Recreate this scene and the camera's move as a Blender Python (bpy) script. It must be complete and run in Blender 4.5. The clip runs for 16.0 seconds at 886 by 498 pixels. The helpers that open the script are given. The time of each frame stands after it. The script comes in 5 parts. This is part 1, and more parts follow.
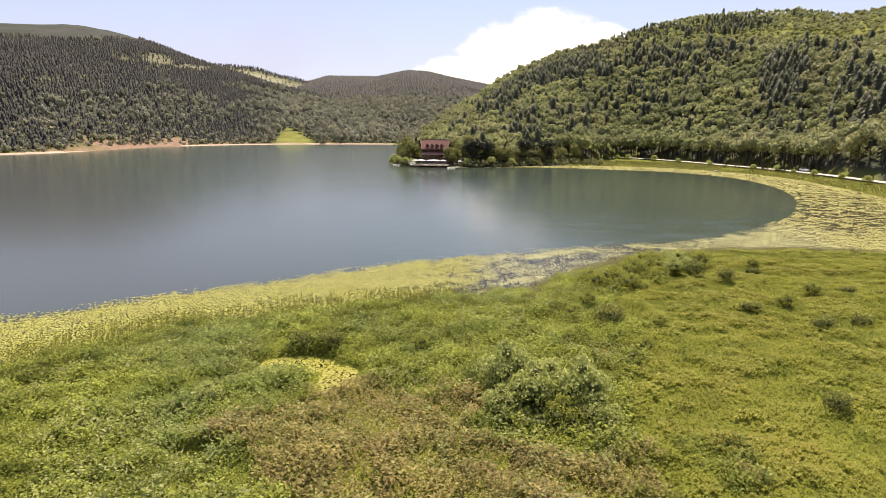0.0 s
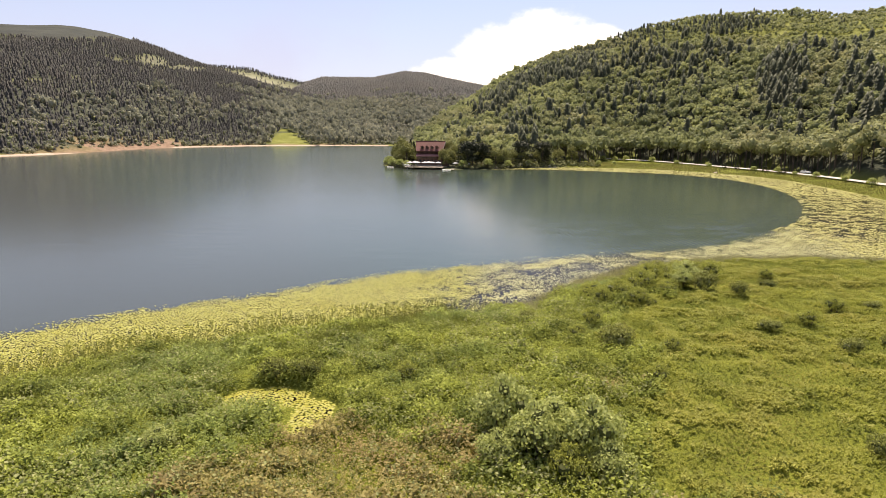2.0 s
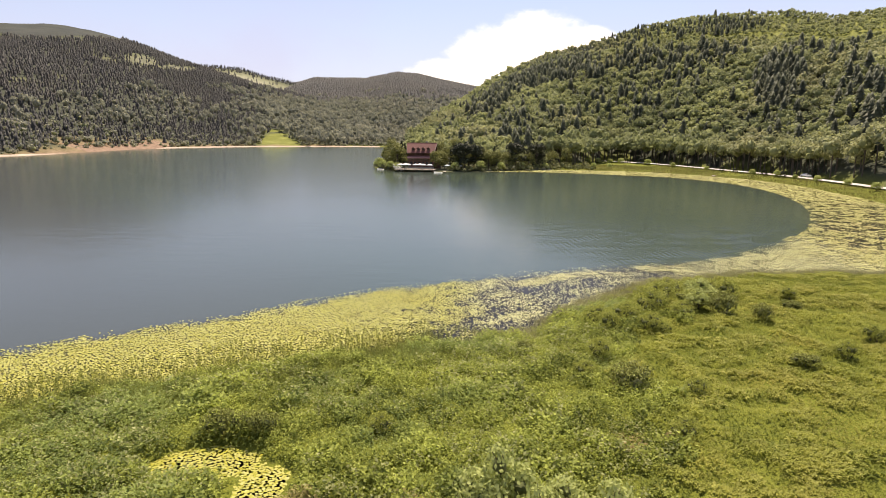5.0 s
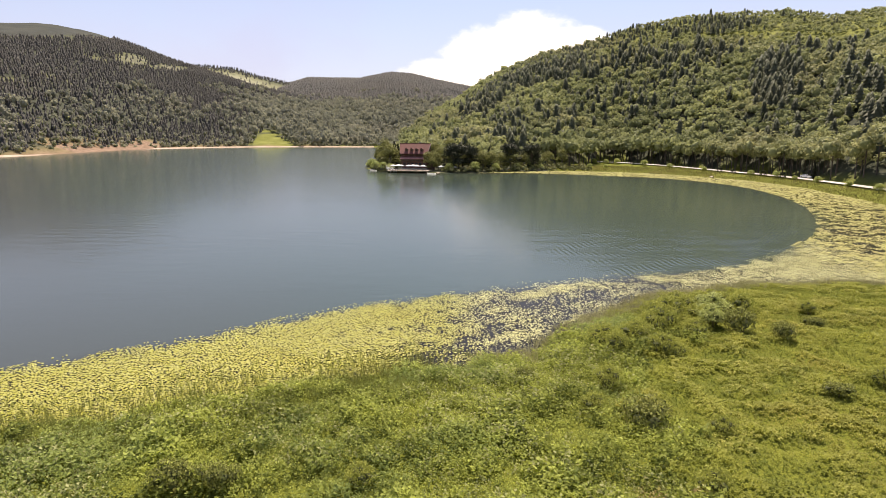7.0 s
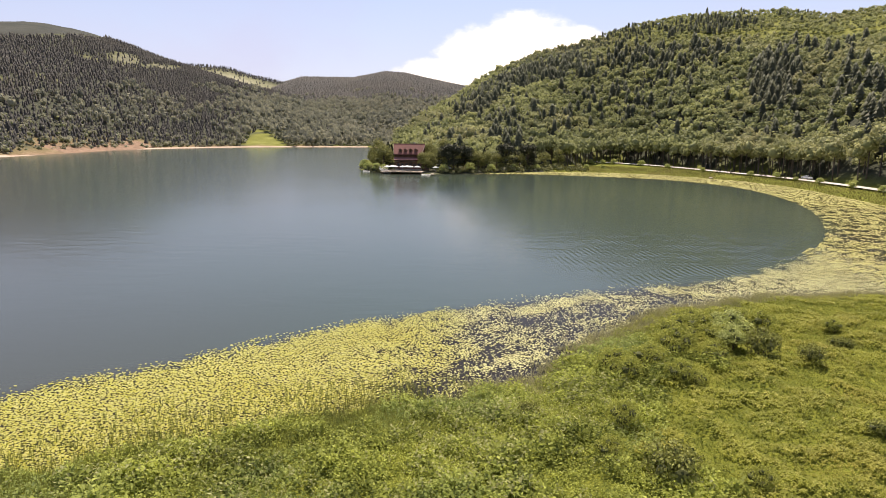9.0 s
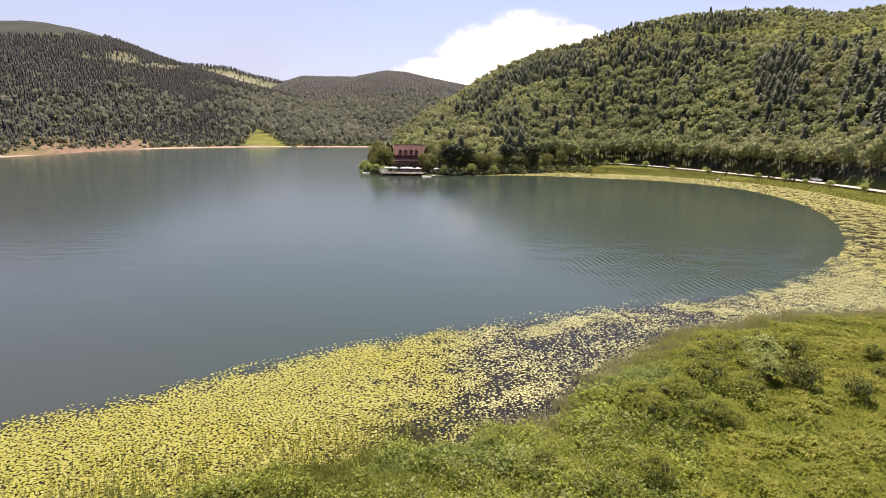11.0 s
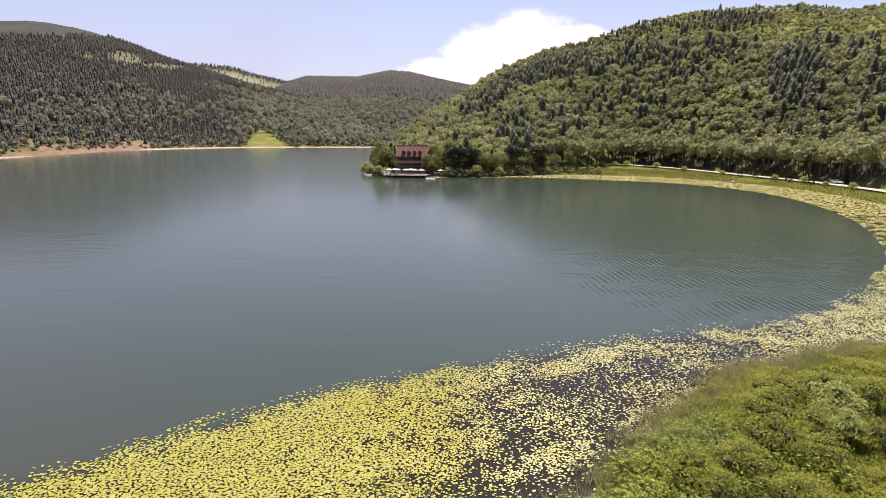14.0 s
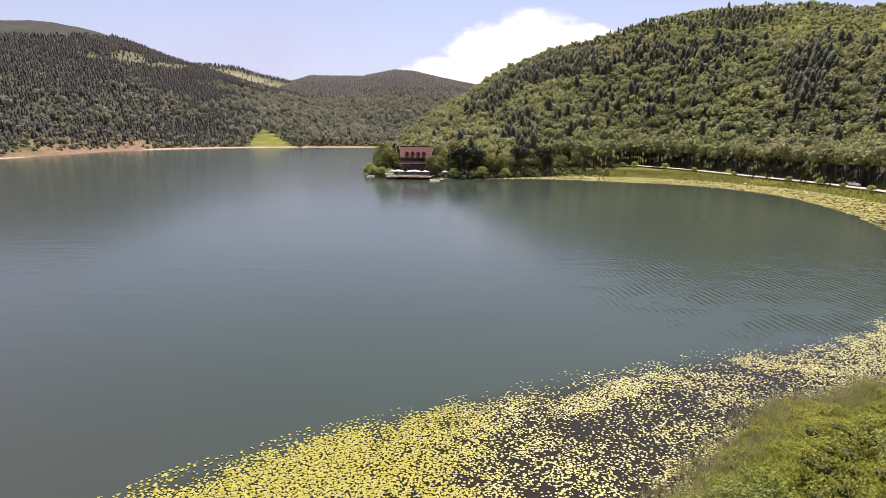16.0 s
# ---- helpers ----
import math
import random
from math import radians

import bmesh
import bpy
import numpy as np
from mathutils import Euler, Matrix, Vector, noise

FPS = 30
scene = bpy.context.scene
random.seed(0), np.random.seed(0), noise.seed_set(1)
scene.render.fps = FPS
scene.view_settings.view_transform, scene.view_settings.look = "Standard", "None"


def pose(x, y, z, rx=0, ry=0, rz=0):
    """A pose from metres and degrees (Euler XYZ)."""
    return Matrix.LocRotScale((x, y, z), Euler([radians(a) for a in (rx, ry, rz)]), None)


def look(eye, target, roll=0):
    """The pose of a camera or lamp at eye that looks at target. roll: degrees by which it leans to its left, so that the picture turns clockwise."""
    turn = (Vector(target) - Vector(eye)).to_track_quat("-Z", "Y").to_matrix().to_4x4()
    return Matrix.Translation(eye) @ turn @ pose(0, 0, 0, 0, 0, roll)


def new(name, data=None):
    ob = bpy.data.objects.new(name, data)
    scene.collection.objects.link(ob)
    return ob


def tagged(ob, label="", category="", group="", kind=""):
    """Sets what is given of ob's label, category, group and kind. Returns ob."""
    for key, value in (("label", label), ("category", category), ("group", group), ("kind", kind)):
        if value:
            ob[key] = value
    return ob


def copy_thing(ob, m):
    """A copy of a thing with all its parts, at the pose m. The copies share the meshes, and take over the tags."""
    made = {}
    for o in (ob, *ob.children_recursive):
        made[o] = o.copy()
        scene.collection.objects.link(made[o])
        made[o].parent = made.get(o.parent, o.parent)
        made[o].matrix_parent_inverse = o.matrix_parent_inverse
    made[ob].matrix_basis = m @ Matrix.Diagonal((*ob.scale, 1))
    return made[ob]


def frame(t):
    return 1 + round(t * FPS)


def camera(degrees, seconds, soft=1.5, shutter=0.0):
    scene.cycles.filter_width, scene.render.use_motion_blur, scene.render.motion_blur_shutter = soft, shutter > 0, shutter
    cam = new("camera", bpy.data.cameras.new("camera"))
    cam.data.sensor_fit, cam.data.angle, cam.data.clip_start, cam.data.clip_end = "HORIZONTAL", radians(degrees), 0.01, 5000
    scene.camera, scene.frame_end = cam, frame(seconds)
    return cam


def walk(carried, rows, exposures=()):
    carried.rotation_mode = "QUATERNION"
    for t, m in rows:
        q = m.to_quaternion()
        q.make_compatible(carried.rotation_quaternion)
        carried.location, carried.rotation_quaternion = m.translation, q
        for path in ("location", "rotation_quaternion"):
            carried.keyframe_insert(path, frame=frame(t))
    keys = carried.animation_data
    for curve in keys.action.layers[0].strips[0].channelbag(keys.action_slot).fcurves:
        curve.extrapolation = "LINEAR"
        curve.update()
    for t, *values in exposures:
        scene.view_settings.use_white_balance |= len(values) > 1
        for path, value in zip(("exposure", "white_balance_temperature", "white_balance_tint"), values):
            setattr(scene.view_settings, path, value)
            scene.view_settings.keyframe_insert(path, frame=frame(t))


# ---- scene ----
cam = camera(70.0, 16.0, soft=0.7)
PATH = [
    (0, (0.386, 0.649, 18.431), (-3.063, 49.660, 9.160), 0.32),
    (0.5, (0.393, 2.087, 18.487), (-2.987, 51.108, 9.238), 0.30),
    (1, (0.416, 3.527, 18.528), (-2.897, 52.555, 9.297), 0.29),
    (1.5, (0.452, 4.964, 18.555), (-2.788, 54.001, 9.345), 0.29),
    (2, (0.493, 6.393, 18.568), (-2.665, 55.441, 9.385), 0.29),
    (2.5, (0.532, 7.807, 18.576), (-2.542, 56.864, 9.416), 0.30),
    (3, (0.562, 9.202, 18.588), (-2.423, 58.269, 9.445), 0.32),
    (3.5, (0.581, 10.583, 18.608), (-2.306, 59.659, 9.486), 0.35),
    (4, (0.592, 11.960, 18.640), (-2.194, 61.046, 9.537), 0.40),
    (6.5, (0.617, 19.030, 18.890), (-1.672, 68.142, 9.789), 0.43),
    (7, (0.610, 20.471, 18.937), (-1.554, 69.589, 9.838), 0.41),
    (7.5, (0.594, 21.910, 18.987), (-1.446, 71.030, 9.878), 0.38),
    (8, (0.565, 23.339, 19.051), (-1.359, 72.461, 9.924), 0.38),
    (8.5, (0.520, 24.753, 19.137), (-1.308, 73.878, 10.004), 0.39),
    (9, (0.455, 26.151, 19.254), (-1.309, 75.279, 10.124), 0.41),
    (11.5, (-0.038, 33.304, 19.961), (-1.881, 82.416, 10.763), 0.41),
    (12, (-0.120, 34.848, 20.018), (-2.009, 83.955, 10.804), 0.39),
    (12.5, (-0.186, 36.425, 20.043), (-2.131, 85.529, 10.821), 0.37),
    (13, (-0.243, 38.018, 20.059), (-2.250, 87.120, 10.841), 0.35),
    (13.5, (-0.297, 39.612, 20.089), (-2.371, 88.713, 10.883), 0.34),
    (14, (-0.359, 41.198, 20.148), (-2.503, 90.298, 10.953), 0.34),
    (14.5, (-0.430, 42.780, 20.238), (-2.655, 91.877, 11.042), 0.34),
    (15, (-0.515, 44.368, 20.351), (-2.826, 93.457, 11.139), 0.33),
    (15.5, (-0.615, 45.969, 20.478), (-3.008, 95.051, 11.245), 0.33),
    (16, (-0.731, 47.590, 20.616), (-3.202, 96.665, 11.371), 0.33),
]
walk(cam, [(t, look(eye, target, roll)) for t, eye, target, roll in PATH], [(0, 0.84, 7550, 14), (8, 0.79, 7400, 15), (16, 0.66, 7100, 19)])

# ---- world, sun, exposure ----
SUN_AZ, SUN_EL = radians(6), radians(62)      # azimuth from +y towards +x
sun_way = Vector((math.sin(SUN_AZ) * math.cos(SUN_EL), math.cos(SUN_AZ) * math.cos(SUN_EL), math.sin(SUN_EL)))
sun = new("sun", bpy.data.lights.new("sun", "SUN"))
sun.data.energy, sun.data.angle, sun.data.color = 4.3, radians(0.6), (1.0, 0.95, 0.87)
sun.matrix_world = look(sun_way * 500, (0, 0, 0))

world = bpy.data.worlds.new("summer_sky")
scene.world = world
world.use_nodes = True
wn, wl = world.node_tree.nodes, world.node_tree.links
wn.clear()


def wnode(kind, **values):
    n = wn.new(kind)
    for key, value in values.items():
        n.inputs[key].default_value = value
    return n


sky = wn.new("ShaderNodeTexSky")
sky.sky_type, sky.sun_disc = "NISHITA", False
sky.sun_elevation, sky.sun_rotation = SUN_EL, SUN_AZ
sky.altitude, sky.air_density, sky.dust_density, sky.ozone_density = 1300, 1.0, 1.2, 2.0
w_coord = wn.new("ShaderNodeTexCoord")


def wmath(kind, a, b=None):
    n = wn.new("ShaderNodeMath")
    n.operation = kind
    for k, v in enumerate((a, b)):
        if v is None:
            continue
        if hasattr(v, "links"):
            wl.new(v, n.inputs[k])
        else:
            n.inputs[k].default_value = v
    return n.outputs[0]


def wramp(value, lo, hi):
    n = wn.new("ShaderNodeMapRange")
    n.interpolation_type = "SMOOTHSTEP"
    n.inputs["From Min"].default_value, n.inputs["From Max"].default_value = lo, hi
    wl.new(value, n.inputs["Value"])
    return n.outputs["Result"]


def wmix(a, b, fac):
    m = wn.new("ShaderNodeMix")
    m.data_type = "RGBA"
    for key, v in (("A", a), ("B", b), ("Factor", fac)):
        if hasattr(v, "links"):
            wl.new(v, m.inputs[key])
        else:
            m.inputs[key].default_value = v
    return m.outputs["Result"]


w_sep = wn.new("ShaderNodeSeparateXYZ")
wl.new(w_coord.outputs["Generated"], w_sep.inputs["Vector"])
w_map = wn.new("ShaderNodeMapping")
w_map.inputs["Scale"].default_value = (1, 1, 1.6)
wl.new(w_coord.outputs["Generated"], w_map.inputs["Vector"])
w_puff = wnode("ShaderNodeTexNoise", Scale=13.0, Detail=8.0, Roughness=0.6)
w_wisp = wnode("ShaderNodeTexNoise", Scale=2.6, Detail=6.0, Roughness=0.6)
for n in (w_puff, w_wisp):
    wl.new(w_map.outputs["Vector"], n.inputs["Vector"])
# one tall summer cloud over the gap between the hills, lower ones beside it
clouds = None
for cx, cz, rx, rz in ((0.08, 0.098, 0.105, 0.062), (-0.045, 0.068, 0.075, 0.034), (0.155, 0.12, 0.05, 0.03)):
    ux = wmath("DIVIDE", wmath("SUBTRACT", w_sep.outputs["X"], cx), rx)
    uz = wmath("DIVIDE", wmath("SUBTRACT", w_sep.outputs["Z"], cz), rz)
    d = wmath("ADD", wmath("MULTIPLY", ux, ux), wmath("MULTIPLY", uz, uz))
    d = wmath("ADD", wmath("ADD", d, wmath("MULTIPLY", w_puff.outputs["Fac"], 2.6)), wramp(w_sep.outputs["Y"], 0.2, -0.2))
    one = wmath("SUBTRACT", 1.0, wramp(d, 1.35, 3.0))
    clouds = one if clouds is None else wmath("MAXIMUM", clouds, one)
haze = wmath("SUBTRACT", 1.0, wramp(w_sep.outputs["Z"], 0.0, 0.30))
thin = wmath("ADD", wmath("MULTIPLY", haze, 0.46), wmath("MULTIPLY", wramp(w_wisp.outputs["Fac"], 0.42, 0.75), 0.16))
thin = wmath("ADD", thin, 0.22)
w_colour = wmix(sky.outputs["Color"], (3.75, 3.75, 5.5, 1), wmath("MINIMUM", thin, 0.9))
w_colour = wmix(w_colour, (13.0, 12.3, 12.5, 1), clouds)
w_bg = wnode("ShaderNodeBackground", Strength=0.1)
w_out = wn.new("ShaderNodeOutputWorld")
wl.new(w_colour, w_bg.inputs["Color"])
wl.new(w_bg.outputs["Background"], w_out.inputs["Surface"])


# ---- materials ----
def base_mat(name):
    m = bpy.data.materials.new(name)
    m.use_nodes = True
    return m, m.node_tree.nodes, m.node_tree.links, m.node_tree.nodes["Principled BSDF"]


def add(nodes, kind, **values):
    n = nodes.new(kind)
    for key, value in values.items():
        n.inputs[key].default_value = value
    return n


def ramp_node(nodes, stops):
    r = nodes.new("ShaderNodeValToRGB")
    while len(r.color_ramp.elements) < len(stops):
        r.color_ramp.elements.new(0.5)
    for e, (p, c) in zip(r.color_ramp.elements, stops):
        e.position, e.color = p, (*c, 1)
    return r


def mixed(nodes, links, a, b, fac, mode="MIX"):
    m = nodes.new("ShaderNodeMix")
    m.data_type, m.blend_type = "RGBA", mode
    for key, v in (("A", a), ("B", b), ("Factor", fac)):
        if hasattr(v, "links"):
            links.new(v, m.inputs[key])
        elif key == "Factor":
            m.inputs[key].default_value = v
        else:
            m.inputs[key].default_value = (*v, 1)
    return m.outputs["Result"]


def surface(name, c1, c2, scale=2.0, rough=0.8, bump=0.3, big=0.1, metal=0.0):
    """A plain surface with grain and stains at two scales; world coordinates of the object."""
    m, n, l, p = base_mat(name)
    tc = n.new("ShaderNodeTexCoord")
    fine, coarse = add(n, "ShaderNodeTexNoise", Scale=scale, Detail=6.0), add(n, "ShaderNodeTexNoise", Scale=big, Detail=4.0)
    for x in (fine, coarse):
        l.new(tc.outputs["Object"], x.inputs["Vector"])
    s = add(n, "ShaderNodeMath")
    l.new(fine.outputs["Fac"], s.inputs[0])
    l.new(coarse.outputs["Fac"], s.inputs[1])
    s2 = n.new("ShaderNodeMapRange")
    s2.inputs["From Min"].default_value, s2.inputs["From Max"].default_value = 0.7, 1.3
    l.new(s.outputs[0], s2.inputs["Value"])
    r = ramp_node(n, [(0.1, c1), (0.9, c2)])
    l.new(s2.outputs["Result"], r.inputs["Fac"])
    l.new(r.outputs["Color"], p.inputs["Base Color"])
    p.inputs["Roughness"].default_value, p.inputs["Metallic"].default_value = rough, metal
    if bump:
        b = add(n, "ShaderNodeBump", Strength=bump, Distance=0.05)
        l.new(fine.outputs["Fac"], b.inputs["Height"])
        l.new(b.outputs["Normal"], p.inputs["Normal"])
    return m


def leaf(name, dark, light, other, patch=0.05, amount=0.35, rough=0.55, through_light=0.42, patch_at=(0.5, 0.66), gloss=0.12, grain=0.5):
    """Foliage: light to dark by leaf, a second colour in wide patches, some light let through."""
    m, n, l, p = base_mat(name)
    tc, geo = n.new("ShaderNodeTexCoord"), n.new("ShaderNodeNewGeometry")
    tint = n.new("ShaderNodeAttribute")
    tint.attribute_name = "tint"
    wide = add(n, "ShaderNodeTexNoise", Scale=patch, Detail=5.0, Roughness=0.6)
    l.new(tc.outputs["Object"], wide.inputs["Vector"])
    half = add(n, "ShaderNodeMath")
    half.operation = "MULTIPLY"
    half.inputs[1].default_value = grain
    l.new(geo.outputs["Random Per Island"], half.inputs[0])
    both = add(n, "ShaderNodeMath")
    both.operation = "MULTIPLY_ADD"
    both.inputs[1].default_value = 1 - grain
    l.new(tint.outputs["Fac"], both.inputs[0])
    l.new(half.outputs[0], both.inputs[2])
    r = ramp_node(n, [(0.05, dark), (0.95, light)])
    l.new(both.outputs[0], r.inputs["Fac"])
    mask = ramp_node(n, [(patch_at[0], (0, 0, 0)), (patch_at[1], (amount,) * 3)])
    l.new(wide.outputs["Fac"], mask.inputs["Fac"])
    c = mixed(n, l, r.outputs["Color"], other, mask.outputs["Color"])
    l.new(c, p.inputs["Base Color"])
    p.inputs["Roughness"].default_value, p.inputs["Specular IOR Level"].default_value = rough, gloss
    t = n.new("ShaderNodeBsdfTranslucent")
    l.new(c, t.inputs["Color"])
    mx = n.new("ShaderNodeMixShader")
    mx.inputs[0].default_value = through_light
    l.new(p.outputs["BSDF"], mx.inputs[1])
    l.new(t.outputs["BSDF"], mx.inputs[2])
    l.new(mx.outputs[0], n["Material Output"].inputs["Surface"])
    return m


def ground_material():
    """Meadow soil and grass; sand, bare earth and pale hay where the masks say so."""
    m, n, l, p = base_mat("meadow_ground")
    tc = n.new("ShaderNodeTexCoord")
    fine, mid, wide = (add(n, "ShaderNodeTexNoise", Scale=s, Detail=6.0, Roughness=0.6) for s in (6.0, 0.45, 0.03))
    for x in (fine, mid, wide):
        l.new(tc.outputs["Object"], x.inputs["Vector"])
    grass = ramp_node(n, [(0.3, (0.10, 0.12, 0.018)), (0.7, (0.20, 0.215, 0.035))])
    l.new(mid.outputs["Fac"], grass.inputs["Fac"])
    deep = ramp_node(n, [(0.35, (0.07, 0.085, 0.012)), (0.7, (0.26, 0.26, 0.04))])
    l.new(fine.outputs["Fac"], deep.inputs["Fac"])
    c = mixed(n, l, grass.outputs["Color"], deep.outputs["Color"], 0.5)
    for name, a, b, scale in (("forest", (0.045, 0.05, 0.034), (0.08, 0.084, 0.056), 0.2), ("hay", (0.26, 0.25, 0.17), (0.38, 0.365, 0.26), 0.05),
                              ("heath", (0.046, 0.050, 0.043), (0.072, 0.074, 0.06), 0.02), ("glade", (0.11, 0.11, 0.07), (0.18, 0.175, 0.115), 0.04), ("clearing", (0.15, 0.16, 0.035), (0.22, 0.225, 0.06), 0.08), ("sand", (0.19, 0.125, 0.085), (0.30, 0.205, 0.14), 0.3)):
        at = n.new("ShaderNodeAttribute")
        at.attribute_name = name
        tex = add(n, "ShaderNodeTexNoise", Scale=scale, Detail=7.0)
        l.new(tc.outputs["Object"], tex.inputs["Vector"])
        r = ramp_node(n, [(0.35, a), (0.65, b)])
        l.new(tex.outputs["Fac"], r.inputs["Fac"])
        c = mixed(n, l, c, r.outputs["Color"], at.outputs["Fac"])
    l.new(c, p.inputs["Base Color"])
    p.inputs["Roughness"].default_value, p.inputs["Specular IOR Level"].default_value = 0.95, 0.1
    b = add(n, "ShaderNodeBump", Strength=0.9, Distance=0.2)
    l.new(fine.outputs["Fac"], b.inputs["Height"])
    l.new(b.outputs["Normal"], p.inputs["Normal"])
    return m


def water_material():
    m, n, l, p = base_mat("lake_water")
    tc = n.new("ShaderNodeTexCoord")
    wide = add(n, "ShaderNodeTexNoise", Scale=0.012, Detail=4.0)
    l.new(tc.outputs["Object"], wide.inputs["Vector"])
    r = ramp_node(n, [(0.35, (0.038, 0.057, 0.042)), (0.65, (0.045, 0.063, 0.047))])
    l.new(wide.outputs["Fac"], r.inputs["Fac"])
    # browner water towards the west side, with a ragged edge
    browner_at = n.new("ShaderNodeSeparateXYZ")
    l.new(tc.outputs["Object"], browner_at.inputs["Vector"])
    inshore = add(n, "ShaderNodeMath")
    inshore.operation = "MULTIPLY_ADD"
    inshore.inputs[1].default_value = 0.8
    l.new(browner_at.outputs["Y"], inshore.inputs[0])
    l.new(browner_at.outputs["X"], inshore.inputs[2])
    drift = add(n, "ShaderNodeMath")
    drift.operation = "MULTIPLY_ADD"
    drift.inputs[1].default_value = 60.0
    l.new(wide.outputs["Fac"], drift.inputs[0])
    l.new(inshore.outputs[0], drift.inputs[2])
    browner = add(n, "ShaderNodeMapRange")
    browner.interpolation_type = "SMOOTHSTEP"
    browner.inputs["From Min"].default_value, browner.inputs["From Max"].default_value = 100.0, 45.0
    l.new(drift.outputs[0], browner.inputs["Value"])
    lake_colour = mixed(n, l, r.outputs["Color"], (0.050, 0.056, 0.045), browner.outputs["Result"])
    weed = n.new("ShaderNodeAttribute")
    weed.attribute_name = "weedy"
    l.new(mixed(n, l, lake_colour, (0.026, 0.023, 0.019), weed.outputs["Fac"]), p.inputs["Base Color"])
    dull = add(n, "ShaderNodeMapRange")
    dull.inputs["To Min"].default_value, dull.inputs["To Max"].default_value = 0.37, 0.12
    l.new(weed.outputs["Fac"], dull.inputs["Value"])
    l.new(dull.outputs["Result"], p.inputs["Specular IOR Level"])
    p.inputs["Roughness"].default_value, p.inputs["IOR"].default_value = 0.15, 1.333
    # small chop, and patches of longer ripples
    stretch = n.new("ShaderNodeMapping")
    stretch.inputs["Rotation"].default_value = (0, 0, radians(6))
    stretch.inputs["Scale"].default_value = (0.35, 1.0, 1.0)
    l.new(tc.outputs["Object"], stretch.inputs["Vector"])
    chop = add(n, "ShaderNodeTexNoise", Scale=1.3, Detail=4.0, Roughness=0.55)
    swell = add(n, "ShaderNodeTexNoise", Scale=0.42, Detail=3.0, Roughness=0.5, Distortion=0.3)
    for x in (chop, swell):
        l.new(stretch.outputs["Vector"], x.inputs["Vector"])
    area = add(n, "ShaderNodeTexNoise", Scale=0.02, Detail=3.0)
    l.new(tc.outputs["Object"], area.inputs["Vector"])
    gust = ramp_node(n, [(0.45, (0.12,) * 3), (0.62, (1.0,) * 3)])
    l.new(area.outputs["Fac"], gust.inputs["Fac"])
    b1 = add(n, "ShaderNodeBump", Strength=0.10, Distance=0.06)
    l.new(chop.outputs["Fac"], b1.inputs["Height"])
    lift = add(n, "ShaderNodeMath")
    lift.operation = "MULTIPLY"
    l.new(swell.outputs["Fac"], lift.inputs[0])
    l.new(gust.outputs["Color"], lift.inputs[1])
    spot = n.new("ShaderNodeMapping")
    spot.vector_type = "TEXTURE"
    spot.inputs["Location"].default_value, spot.inputs["Scale"].default_value = (52, 128, 0), (50, 42, 50)
    l.new(tc.outputs["Object"], spot.inputs["Vector"])
    ball = n.new("ShaderNodeTexGradient")
    ball.gradient_type = "SPHERICAL"
    l.new(spot.outputs["Vector"], ball.inputs["Vector"])
    turned = n.new("ShaderNodeMapping")
    turned.inputs["Rotation"].default_value = (0, 0, radians(-6))
    l.new(tc.outputs["Object"], turned.inputs["Vector"])
    rows_of = add(n, "ShaderNodeTexWave", Scale=0.33, Distortion=2.4, Detail=3.0)
    rows_of.inputs["Detail Scale"].default_value = 0.6
    l.new(turned.outputs["Vector"], rows_of.inputs["Vector"])
    ripple = n.new("ShaderNodeMath")
    ripple.operation = "MULTIPLY"
    l.new(rows_of.outputs["Fac"], ripple.inputs[0])
    torn = add(n, "ShaderNodeTexNoise", Scale=0.16, Detail=4.0, Roughness=0.65)
    l.new(tc.outputs["Object"], torn.inputs["Vector"])
    torn_at = ramp_node(n, [(0.46, (0, 0, 0)), (0.62, (1, 1, 1))])
    l.new(torn.outputs["Fac"], torn_at.inputs["Fac"])
    where = n.new("ShaderNodeMath")
    where.operation = "MULTIPLY"
    l.new(ball.outputs["Fac"], where.inputs[0])
    l.new(torn_at.outputs["Color"], where.inputs[1])
    l.new(where.outputs[0], ripple.inputs[1])
    b0 = add(n, "ShaderNodeBump", Strength=0.7, Distance=0.13)
    l.new(ripple.outputs[0], b0.inputs["Height"])
    l.new(b0.outputs["Normal"], b1.inputs["Normal"])
    b2 = add(n, "ShaderNodeBump", Strength=0.22, Distance=0.22)
    l.new(lift.outputs[0], b2.inputs["Height"])
    l.new(b1.outputs["Normal"], b2.inputs["Normal"])
    l.new(b2.outputs["Normal"], p.inputs["Normal"])
    return m


GROUND, WATER = ground_material(), water_material()
BROADLEAF = leaf("broadleaf_foliage", (0.20, 0.22, 0.105), (0.44, 0.455, 0.195), (0.40, 0.37, 0.20), patch=0.012, amount=0.6, through_light=0.48, grain=0.35)
# dark green that holds the shade inside the shrubs
SHRUB_SHADE = surface("shrub_inner_shade", (0.06, 0.068, 0.018), (0.12, 0.13, 0.035), 2.0, 0.9, 0.0)
# darker copy of the leaf green for crown cores, inner shade in the colour
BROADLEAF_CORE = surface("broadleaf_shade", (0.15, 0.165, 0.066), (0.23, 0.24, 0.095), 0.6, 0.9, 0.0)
CONIFER = leaf("conifer_needles", (0.085, 0.097, 0.06), (0.165, 0.175, 0.105), (0.13, 0.125, 0.08), patch=0.01, amount=0.3, through_light=0.4)
# needle colours for the far slopes, greyed and lifted with the haze in them
HAZY_FAR_CONIFER = leaf("hazy_far_conifer_needles", (0.088, 0.086, 0.082), (0.12, 0.116, 0.105), (0.14, 0.128, 0.108), patch=0.006, amount=0.6, through_light=0.45, grain=0.15)
